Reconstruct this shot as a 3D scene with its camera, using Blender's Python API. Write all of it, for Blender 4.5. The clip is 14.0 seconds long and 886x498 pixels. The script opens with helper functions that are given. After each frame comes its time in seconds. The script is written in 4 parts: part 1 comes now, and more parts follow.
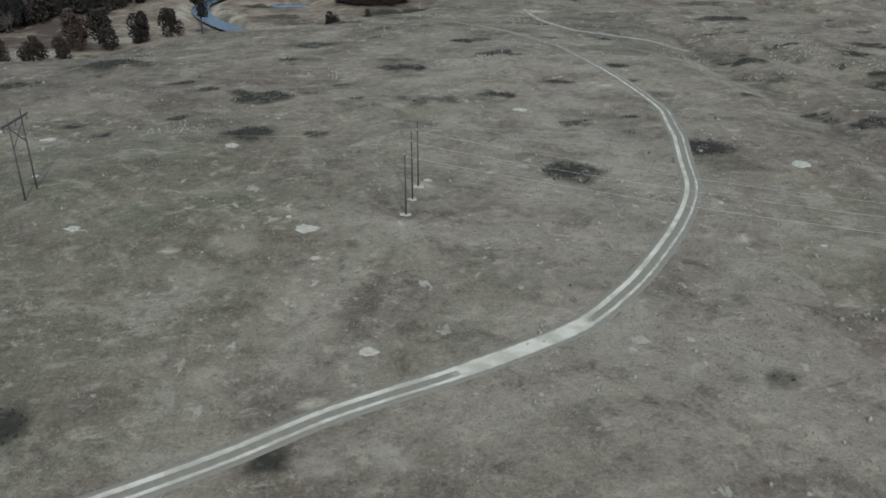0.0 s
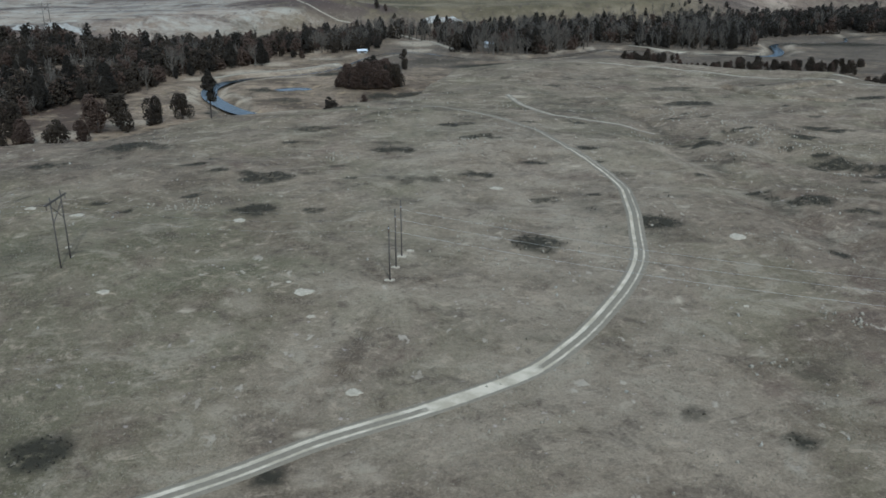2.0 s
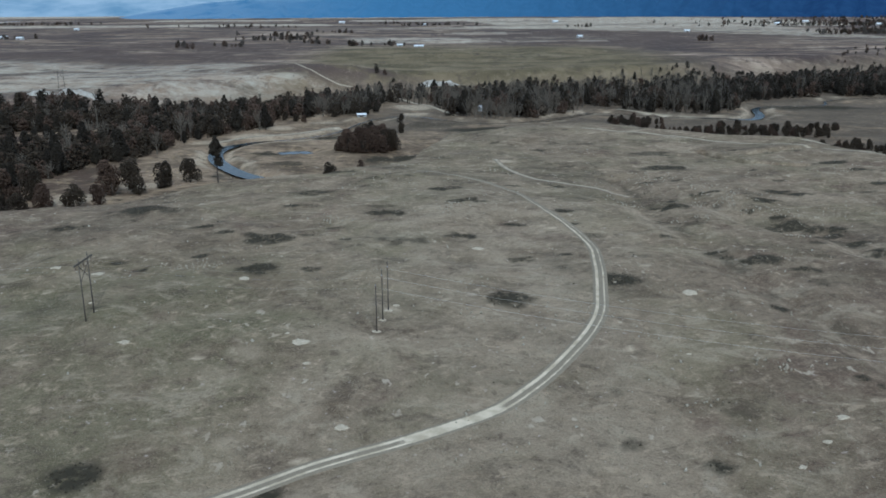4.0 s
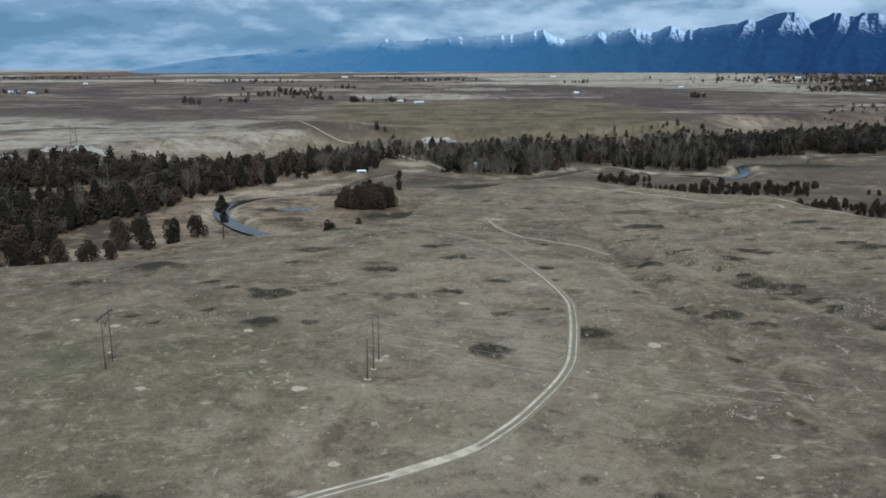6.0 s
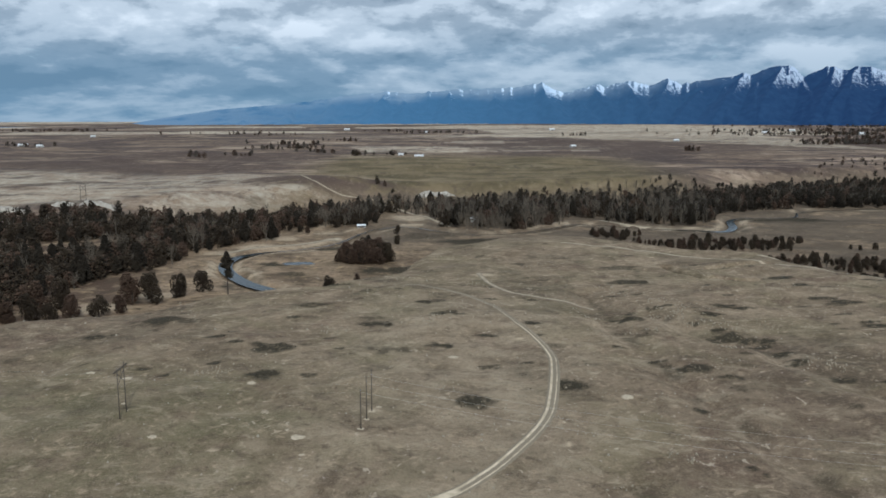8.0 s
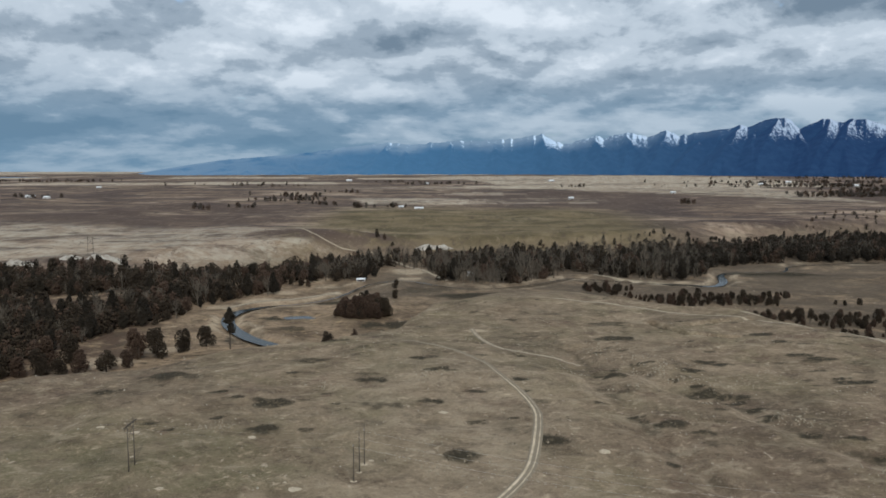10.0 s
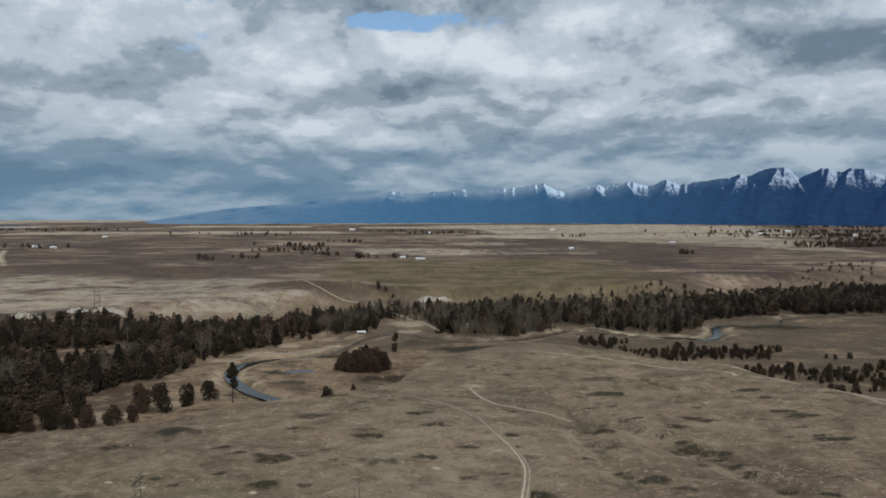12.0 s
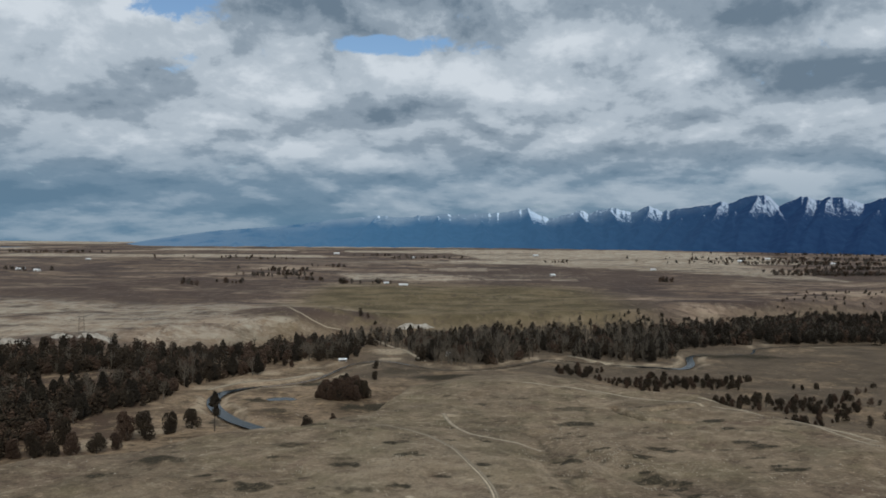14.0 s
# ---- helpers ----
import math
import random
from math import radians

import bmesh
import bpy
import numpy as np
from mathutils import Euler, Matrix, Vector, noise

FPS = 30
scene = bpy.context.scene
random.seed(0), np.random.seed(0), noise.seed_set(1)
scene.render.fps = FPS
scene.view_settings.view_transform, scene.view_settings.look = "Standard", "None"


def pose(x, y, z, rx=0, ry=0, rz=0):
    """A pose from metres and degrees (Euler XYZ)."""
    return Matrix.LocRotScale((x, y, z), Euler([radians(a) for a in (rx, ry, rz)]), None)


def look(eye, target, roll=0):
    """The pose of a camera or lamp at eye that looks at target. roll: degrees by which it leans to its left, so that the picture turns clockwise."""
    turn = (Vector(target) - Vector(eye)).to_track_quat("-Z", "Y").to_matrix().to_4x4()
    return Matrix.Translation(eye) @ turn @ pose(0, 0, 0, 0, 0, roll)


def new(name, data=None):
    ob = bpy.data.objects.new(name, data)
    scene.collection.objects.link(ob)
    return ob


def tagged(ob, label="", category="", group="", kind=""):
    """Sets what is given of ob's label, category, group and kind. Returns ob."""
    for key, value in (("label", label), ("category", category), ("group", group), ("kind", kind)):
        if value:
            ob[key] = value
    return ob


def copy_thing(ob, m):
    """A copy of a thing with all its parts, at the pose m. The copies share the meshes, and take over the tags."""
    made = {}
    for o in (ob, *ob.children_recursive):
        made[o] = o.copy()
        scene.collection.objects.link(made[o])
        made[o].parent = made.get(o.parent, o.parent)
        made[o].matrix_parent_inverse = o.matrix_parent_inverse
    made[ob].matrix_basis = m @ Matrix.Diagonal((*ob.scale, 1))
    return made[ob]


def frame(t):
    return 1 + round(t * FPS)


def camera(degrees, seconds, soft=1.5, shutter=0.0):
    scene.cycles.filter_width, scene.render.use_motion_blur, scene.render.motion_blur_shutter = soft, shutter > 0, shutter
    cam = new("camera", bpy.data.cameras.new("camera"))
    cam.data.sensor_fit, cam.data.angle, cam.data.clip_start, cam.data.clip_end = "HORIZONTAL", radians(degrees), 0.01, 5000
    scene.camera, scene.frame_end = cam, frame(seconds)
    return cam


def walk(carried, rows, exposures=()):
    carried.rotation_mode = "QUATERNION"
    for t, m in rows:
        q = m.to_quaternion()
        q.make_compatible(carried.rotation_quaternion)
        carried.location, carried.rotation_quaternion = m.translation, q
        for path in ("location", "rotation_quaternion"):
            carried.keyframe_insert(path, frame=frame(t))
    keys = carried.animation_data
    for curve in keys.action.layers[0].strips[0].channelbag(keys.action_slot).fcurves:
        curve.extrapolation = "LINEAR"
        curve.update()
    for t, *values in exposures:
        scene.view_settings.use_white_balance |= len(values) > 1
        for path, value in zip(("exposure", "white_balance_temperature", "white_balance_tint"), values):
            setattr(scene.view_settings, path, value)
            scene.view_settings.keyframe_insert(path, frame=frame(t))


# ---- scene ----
cam = camera(56.2, 14.0, soft=1.7)

PATH = [
    (0, (6.23, -140.561, 57.19), (6.239, -138.743, 56.357), -0.2),
    (0.5, (7.254, -146.377, 59.09), (7.264, -144.539, 58.302), -0.2),
    (1, (8.477, -152.35, 61.144), (8.486, -150.494, 60.398), -0.2),
    (1.5, (9.495, -158.391, 63.231), (9.506, -156.521, 62.524), -0.2),
    (2, (10.683, -164.401, 65.433), (10.694, -162.518, 64.76), -0.2),
    (2.5, (11.948, -170.321, 67.588), (11.958, -168.426, 66.949), -0.2),
    (3, (13.248, -176.257, 69.675), (13.256, -174.351, 69.068), -0.3),
    (5.5, (19.076, -204.97, 79.717), (19.082, -203.023, 79.259), -0.2),
    (6, (20.122, -210.785, 81.882), (20.128, -208.832, 81.453), -0.1),
    (6.5, (21.286, -216.362, 83.975), (21.29, -214.403, 83.572), -0.1),
    (7, (22.285, -221.64, 85.985), (22.289, -219.675, 85.612), -0.1),
    (7.5, (23.506, -226.966, 88.082), (23.508, -224.996, 87.738), -0.1),
    (8, (24.436, -232.297, 90.011), (24.438, -230.322, 89.697), -0.1),
    (10.5, (30.118, -257.473, 100.666), (30.114, -255.481, 100.495), -0.0),
    (11, (31.231, -262.083, 102.713), (31.225, -260.088, 102.57), 0.0),
    (11.5, (32.39, -266.771, 104.742), (32.382, -264.774, 104.628), 0.0),
    (12, (33.249, -271.097, 106.92), (33.239, -269.099, 106.834), 0.0),
    (12.5, (34.209, -275.902, 109.125), (34.198, -273.903, 109.068), 0.1),
    (13, (35.545, -280.583, 110.754), (35.531, -278.584, 110.709), 0.1),
    (13.5, (36.496, -285.594, 112.923), (36.481, -283.594, 112.869), 0.1),
    (14, (38.108, -290.132, 114.779), (38.133, -288.132, 114.748), 0.5),
]
# The picture opens dim and grey and settles to its full brightness.
EXPOSURES = [(0.0, -0.06, 4880, 3), (1.5, -0.06, 4880, 3), (3.0, -0.05, 4880, 3), (5.5, -0.04, 5050, 3), (7.5, -0.04, 5520, 6), (10.5, -0.19, 5930, 8), (14.0, -0.44, 6000, 8)]
walk(cam, [(t, look(eye, target, roll)) for t, eye, target, roll in PATH], EXPOSURES)

# ---- sky and sun ----
SUN_HEIGHT, SUN_SIDE = radians(36), radians(166)      # the sun stands behind the flight, a little to the right


def make_sky():
    world = bpy.data.worlds.new("sky")
    scene.world = world
    world.use_nodes = True
    nt = world.node_tree
    nodes, links = nt.nodes, nt.links
    nodes.clear()

    def node(kind, **values):
        n = nodes.new(kind)
        for key, value in values.items():
            n.inputs[key].default_value = value
        return n

    def math_node(op, a, b=None, c=None):
        n = nodes.new("ShaderNodeMath")
        n.operation = op
        for i, v in enumerate((a, b, c)):
            if v is None:
                continue
            if isinstance(v, (int, float)):
                n.inputs[i].default_value = v
            else:
                links.new(v, n.inputs[i])
        return n.outputs[0]

    def ramp(fac, stops):
        n = nodes.new("ShaderNodeValToRGB")
        n.color_ramp.interpolation = "EASE"
        while len(n.color_ramp.elements) < len(stops):
            n.color_ramp.elements.new(0.5)
        for e, (p, c) in zip(n.color_ramp.elements, stops):
            e.position, e.color = p, (*c, 1)
        links.new(fac, n.inputs[0])
        return n.outputs[0]

    def mix(fac, a, b):
        n = nodes.new("ShaderNodeMix")
        n.data_type = "RGBA"
        for sock, v in ((n.inputs[0], fac), (n.inputs[6], a), (n.inputs[7], b)):
            if isinstance(v, (int, float)):
                sock.default_value = v
            elif isinstance(v, tuple):
                sock.default_value = (*v, 1)
            else:
                links.new(v, sock)
        return n.outputs[2]

    sky = nodes.new("ShaderNodeTexSky")
    sky.sky_type, sky.sun_disc = "NISHITA", False
    sky.sun_elevation, sky.sun_rotation = SUN_HEIGHT, SUN_SIDE
    sky.air_density, sky.dust_density, sky.ozone_density = 1.0, 0.6, 2.0
    blue = nodes.new("ShaderNodeVectorMath")
    blue.operation = "SCALE"
    links.new(sky.outputs[0], blue.inputs[0])
    blue.inputs[3].default_value = 0.12

    # a deck of cloud: heaps shrink and flatten towards the horizon
    coord = nodes.new("ShaderNodeTexCoord")
    split = nodes.new("ShaderNodeSeparateXYZ")
    links.new(coord.outputs["Generated"], split.inputs[0])
    up = math_node("MAXIMUM", split.outputs[2], -0.06)
    lift = math_node("ADD", up, 0.13)
    bearing = math_node("ARCTAN2", split.outputs[0], split.outputs[1])
    flat = nodes.new("ShaderNodeCombineXYZ")
    links.new(math_node("MULTIPLY", bearing, 4.2), flat.inputs[0])
    links.new(math_node("MULTIPLY", math_node("LOGARITHM", lift, math.e), 2.3), flat.inputs[1])

    def moved(shift):
        m = nodes.new("ShaderNodeMapping")
        m.inputs["Location"].default_value = shift
        links.new(flat.outputs[0], m.inputs[0])
        return m.outputs[0]

    def cloud_noise(scale, detail, rough, shift, warp=0.0):
        n = node("ShaderNodeTexNoise", Scale=scale, Detail=detail, Roughness=rough, Distortion=warp)
        links.new(moved(shift), n.inputs["Vector"])
        return n.outputs[0]

    def heaps(shift):
        """Cauliflower heads of cloud, ragged by a finer noise."""
        ragged = nodes.new("ShaderNodeTexNoise")
        for key, v in (("Scale", 2.6), ("Detail", 7.0), ("Roughness", 0.6)):
            ragged.inputs[key].default_value = v
        where = moved(shift)
        links.new(where, ragged.inputs["Vector"])
        bend = nodes.new("ShaderNodeVectorMath")
        bend.operation = "MULTIPLY_ADD"
        links.new(ragged.outputs["Color"], bend.inputs[0])
        bend.inputs[1].default_value = (0.55, 0.55, 0.0)
        links.new(where, bend.inputs[2])
        v = nodes.new("ShaderNodeTexVoronoi")
        v.feature = "SMOOTH_F1"
        for key, value in (("Scale", 1.7), ("Detail", 3.0), ("Roughness", 0.5), ("Smoothness", 0.9)):
            v.inputs[key].default_value = value
        links.new(bend.outputs[0], v.inputs["Vector"])
        fine = cloud_noise(3.1, 10.0, 0.60, shift, 0.25)
        return math_node("ADD", math_node("MULTIPLY", math_node("SUBTRACT", 0.75, v.outputs["Distance"]), 0.50), math_node("MULTIPLY", fine, 0.62))

    # openings in the deck, bright heaps and heavy banks, by bearing and rise
    def opening(az, rise, wide, tall):
        dx = math_node("DIVIDE", math_node("SUBTRACT", bearing, az), wide)
        dy = math_node("DIVIDE", math_node("SUBTRACT", up, rise), tall)
        far = math_node("ADD", math_node("MULTIPLY", dx, dx), math_node("MULTIPLY", dy, dy))
        return math_node("MAXIMUM", math_node("SUBTRACT", 1.0, far), 0.0)

    def most(*spots):
        best = None
        for much, *where in spots:
            one = math_node("MULTIPLY", opening(*where), much)
            best = one if best is None else math_node("MAXIMUM", best, one)
        return best
    holes = most((1.0, -0.30, 0.262, 0.085, 0.040), (0.95, -0.03, 0.221, 0.15, 0.016), (0.9, -0.30, 0.190, 0.045, 0.020), (0.75, 0.50, 0.262, 0.06, 0.014))
    heavy = most((1.0, 0.45, 0.155, 0.17, 0.050), (0.8, 0.53, 0.095, 0.13, 0.055), (0.9, -0.38, 0.050, 0.34, 0.034), (0.55, 0.14, 0.265, 0.36, 0.040), (0.62, 0.03, 0.140, 0.17, 0.034), (0.55, -0.34, 0.155, 0.10, 0.035), (0.5, 0.24, 0.085, 0.2, 0.03))
    bright = most((1.0, -0.12, 0.190, 0.20, 0.045), (0.8, 0.28, 0.172, 0.10, 0.035), (0.8, -0.46, 0.21, 0.12, 0.06), (0.7, 0.10, 0.065, 0.30, 0.040), (0.7, 0.50, 0.225, 0.10, 0.03), (0.6, -0.33, 0.098, 0.14, 0.022))
    cover = math_node("SUBTRACT", math_node("MULTIPLY_ADD", cloud_noise(2.9, 9.0, 0.62, (3.5, 0.4, 0.0), 0.3), 1.5, -0.22), math_node("MULTIPLY", holes, 0.46))
    thick = math_node("SUBTRACT", cloud_noise(0.9, 4.0, 0.5, (8.7, 2.1, 1.0), 0.2), math_node("MULTIPLY", math_node("SUBTRACT", heavy, math_node("MULTIPLY", bright, 0.8)), 0.27))
    puff = heaps((1.3, 5.2, 2.0))
    puff_up = heaps((1.3, 5.38, 2.0))
    lit = math_node("MULTIPLY", math_node("SUBTRACT", puff, puff_up), 0.62)
    shade = math_node("ADD", math_node("ADD", math_node("MULTIPLY", thick, 0.72), math_node("MULTIPLY", puff, 0.34)), lit)
    body = ramp(shade, ((0.20, (0.205, 0.265, 0.325)), (0.36, (0.38, 0.44, 0.495)), (0.50, (0.62, 0.67, 0.71)), (0.70, (0.88, 0.905, 0.92))))
    gap = ramp(cover, ((0.10, (0, 0, 0)), (0.30, (1, 1, 1))))
    above = mix(gap, blue.outputs[0], body)
    # thick, bluish air low over the plain
    low = ramp(up, ((0.0, (0.95, 0.95, 0.95)), (0.045, (0.66, 0.66, 0.66)), (0.13, (0.0, 0.0, 0.0))))
    whole = mix(low, above, mix(ramp(shade, ((0.36, (0, 0, 0)), (0.66, (0.6, 0.6, 0.6)))), (0.15, 0.265, 0.37), (0.47, 0.55, 0.61)))
    back = nodes.new("ShaderNodeBackground")
    back.inputs["Strength"].default_value = 1.0
    links.new(whole, back.inputs[0])
    out = nodes.new("ShaderNodeOutputWorld")
    links.new(back.outputs[0], out.inputs[0])


make_sky()
sun_data = bpy.data.lights.new("sun", "SUN")
sun_data.energy, sun_data.angle, sun_data.color = 2.2, radians(1.5), (1.0, 0.95, 0.86)
sun = new("sun", sun_data)
sun.matrix_world = look((0, 0, 0), (-math.sin(SUN_SIDE) * math.cos(SUN_HEIGHT), -math.cos(SUN_SIDE) * math.cos(SUN_HEIGHT), -math.sin(SUN_HEIGHT)))


# ---- the lie of the land ----
def smooth(a, b, v):
    u = np.clip((v - a) / (b - a), 0, 1)
    return u * u * (3 - 2 * u)


def value_noise(x, y, seed=0):
    """Smooth noise in 0..1 on a unit lattice."""
    xi, yi = np.floor(x), np.floor(y)
    u, v = x - xi, y - yi
    u, v = u * u * (3 - 2 * u), v * v * (3 - 2 * v)

    def lattice(a, b):
        s = np.sin(a * 127.1 + b * 311.7 + seed * 74.7) * 43758.5453
        return s - np.floor(s)
    top = lattice(xi, yi) * (1 - u) + lattice(xi + 1, yi) * u
    low = lattice(xi, yi + 1) * (1 - u) + lattice(xi + 1, yi + 1) * u
    return top * (1 - v) + low * v


def fbm(x, y, size, octaves=4, seed=0):
    total, weight, gain = 0.0, 0.0, 1.0
    for k in range(octaves):
        total = total + gain * value_noise(x / size * 2 ** k + 17.3 * k, y / size * 2 ** k - 9.1 * k, seed + k)
        weight, gain = weight + gain, gain * 0.5
    return total / weight - 0.5


RIM_X = (-700, -400, -260, -200, -175, -150, -125, -100, -75, -40, 0, 22, 70, 130, 165, 195, 230, 255, 285, 350, 420, 700)
RIM_Y = (60, 80, 100, 128, 160, 176, 186, 206, 226, 240, 296, 385, 440, 438, 398, 366, 334, 264, 220, 180, 150, 100)
DRAWS = [[(101, 204), (99, 134), (103, 95), (107, 60), (110, 34), (116, 4), (124, -40)], [(126, 150), (133, 118), (150, 98), (156, 74), (162, 56), (172, 30), (190, -10)],
         [(162, 274), (168, 251), (174, 235), (186, 227), (200, 226)], [(186, 263), (204, 268), (226, 275)]]
FAR_X = (-900, -330, -200, -100, 0, 150, 300, 600, 1200)
FAR_Y = (480, 520, 640, 760, 800, 790, 800, 1000, 1100)


RIVER = [(-56, 250), (-70, 267), (-87, 285), (-104, 304), (-123, 336), (-134, 364), (-138, 392), (-132, 414), (-116, 432), (-90, 446), (-66, 480), (-45, 560), (-12, 588), (20, 556), (40, 537), (66, 530),
         (100, 545), (130, 572), (160, 604), (190, 592), (225, 570), (263, 558), (292, 548), (312, 580), (335, 645), (406, 660), (445, 716), (620, 760)]


def away(x, y, line):
    """Distance from points to a line of corners."""
    best = np.full(np.shape(x), 1e9)
    for (ax, ay), (bx, by) in zip(line, line[1:]):
        dx, dy = bx - ax, by - ay
        u = np.clip(((x - ax) * dx + (y - ay) * dy) / (dx * dx + dy * dy), 0, 1)
        best = np.minimum(best, np.hypot(x - ax - u * dx, y - ay - u * dy))
    return best


def rounded(line, steps=6):
    """The line with a smooth curve through its corners."""
    p = [np.array(c, float) for c in (line[0], *line, line[-1])]
    out = []
    for a, b, c, d in zip(p, p[1:], p[2:], p[3:]):
        for k in range(steps):
            t = k / steps
            out.append(tuple(0.5 * (2 * b + (c - a) * t + (2 * a - 5 * b + 4 * c - d) * t ** 2 + (3 * b - a - 3 * c + d) * t ** 3)))
    return out + [tuple(p[-1])]


RIVER = rounded(RIVER, 3)


def height(x, y):
    """The lie of the land: a grassy bluff, the river bottom behind it and the bench beyond, which climbs slowly."""
    x, y = np.asarray(x, float), np.asarray(y, float)
    rim = np.interp(x, RIM_X, RIM_Y) + 14 * fbm(x, y, 50, 2, 3)
    wide = 24 + 46 * smooth(-20, 60, x) - 38 * smooth(120, 230, x)
    bluff = 1 - smooth(-wide, wide, y - rim)
    near = -2 + 3.5 * smooth(60, 260, x) - 4.5 * smooth(20, -90, y) * smooth(140, 20, np.abs(x - 10)) - 3 * smooth(-40, -160, x)
    near = near + 5 * fbm(x, y, 90, 3, 5) * smooth(-100, 60, y) + 3.8 * fbm(x, y, 34, 5, 8) * smooth(-90, 60, y)
    for k, line in enumerate(DRAWS):
        near = near - (1.9, 1.9, 3.2, 2.4)[k] * smooth((12, 12, 5, 5)[k], 0.5, away(x + (10, 10, 3, 3)[k] * fbm(x, y, 18, 4, 71), y + 4 * fbm(x, y, 9, 3, 73), line))
    bottom = -17 + 6 * smooth(40, 130, x) * smooth(210, 140, x) * smooth(540, 420, y) + 1.5 * fbm(x, y, 60, 3, 11)
    start = np.interp(x, FAR_X, FAR_Y) + 60 * fbm(x, y, 160, 3, 21)
    bench = smooth(0, 110, y - start)
    climb = 4 + 60 * np.clip((y - 600) / 3700, 0, 1.2) + 14 * fbm(x, y, 420, 3, 31) * smooth(3000, 1200, y) + 9 * fbm(x, y, 130, 3, 33) * smooth(2200, 900, y)
    climb = climb + 10 * np.exp(-((x + 140) / 80) ** 2 - ((y - 850) / 48) ** 2)
    low = bottom * (1 - bench) + climb * bench
    land = low * (1 - bluff) + near * bluff
    gully = away(x, y, RIVER)
    pond = np.hypot((x + 83) / 16, (y - 381) / 13)
    land = land - 2.6 * smooth(13, 6, gully) * (1 - bluff) - 1.6 * smooth(1.15, 0.75, pond)
    return land


# ---- materials ----
def material(name, rough=0.9, spec=0.2):
    m = bpy.data.materials.new(name)
    m.use_nodes = True
    b = m.node_tree.nodes["Principled BSDF"]
    b.inputs["Roughness"].default_value = rough
    b.inputs["Specular IOR Level"].default_value = spec
    return m, m.node_tree, b


class Net:
    """Short ways to add nodes to a material."""

    def __init__(self, nt):
        self.nt = nt

    def link(self, value, sock):
        if isinstance(value, (int, float)):
            sock.default_value = value
        elif isinstance(value, tuple):
            sock.default_value = (*value, 1) if len(value) == 3 and sock.type == "RGBA" else value
        else:
            self.nt.links.new(value, sock)

    def place(self, scale=(1, 1, 1)):
        g = self.nt.nodes.new("ShaderNodeNewGeometry")
        m = self.nt.nodes.new("ShaderNodeMapping")
        m.inputs["Scale"].default_value = scale
        self.nt.links.new(g.outputs["Position"], m.inputs[0])
        return m.outputs[0]

    def noise(self, where, scale, detail=4.0, rough=0.55, warp=0.0):
        n = self.nt.nodes.new("ShaderNodeTexNoise")
        self.link(where, n.inputs["Vector"])
        for key, v in (("Scale", scale), ("Detail", detail), ("Roughness", rough), ("Distortion", warp)):
            n.inputs[key].default_value = v
        return n.outputs[0]

    def step(self, fac, low, high):
        n = self.nt.nodes.new("ShaderNodeMapRange")
        n.interpolation_type = "SMOOTHSTEP"
        self.link(fac, n.inputs[0])
        n.inputs[1].default_value, n.inputs[2].default_value = low, high
        return n.outputs[0]

    def math(self, op, a, b=0.0):
        n = self.nt.nodes.new("ShaderNodeMath")
        n.operation = op
        self.link(a, n.inputs[0])
        self.link(b, n.inputs[1])
        return n.outputs[0]

    def mix(self, fac, a, b, blend="MIX"):
        n = self.nt.nodes.new("ShaderNodeMix")
        n.data_type, n.blend_type = "RGBA", blend
        self.link(fac, n.inputs[0])
        self.link(a, n.inputs[6])
        self.link(b, n.inputs[7])
        return n.outputs[2]

    def trait(self, name):
        n = self.nt.nodes.new("ShaderNodeAttribute")
        n.attribute_name = name
        return n.outputs["Fac"]

    def bump(self, fac, strength, distance):
        n = self.nt.nodes.new("ShaderNodeBump")
        n.inputs["Strength"].default_value, n.inputs["Distance"].default_value = strength, distance
        self.link(fac, n.inputs["Height"])
        return n.outputs[0]

    def random(self):
        return self.nt.nodes.new("ShaderNodeObjectInfo").outputs["Random"]

    def island(self):
        return self.nt.nodes.new("ShaderNodeNewGeometry").outputs["Random Per Island"]


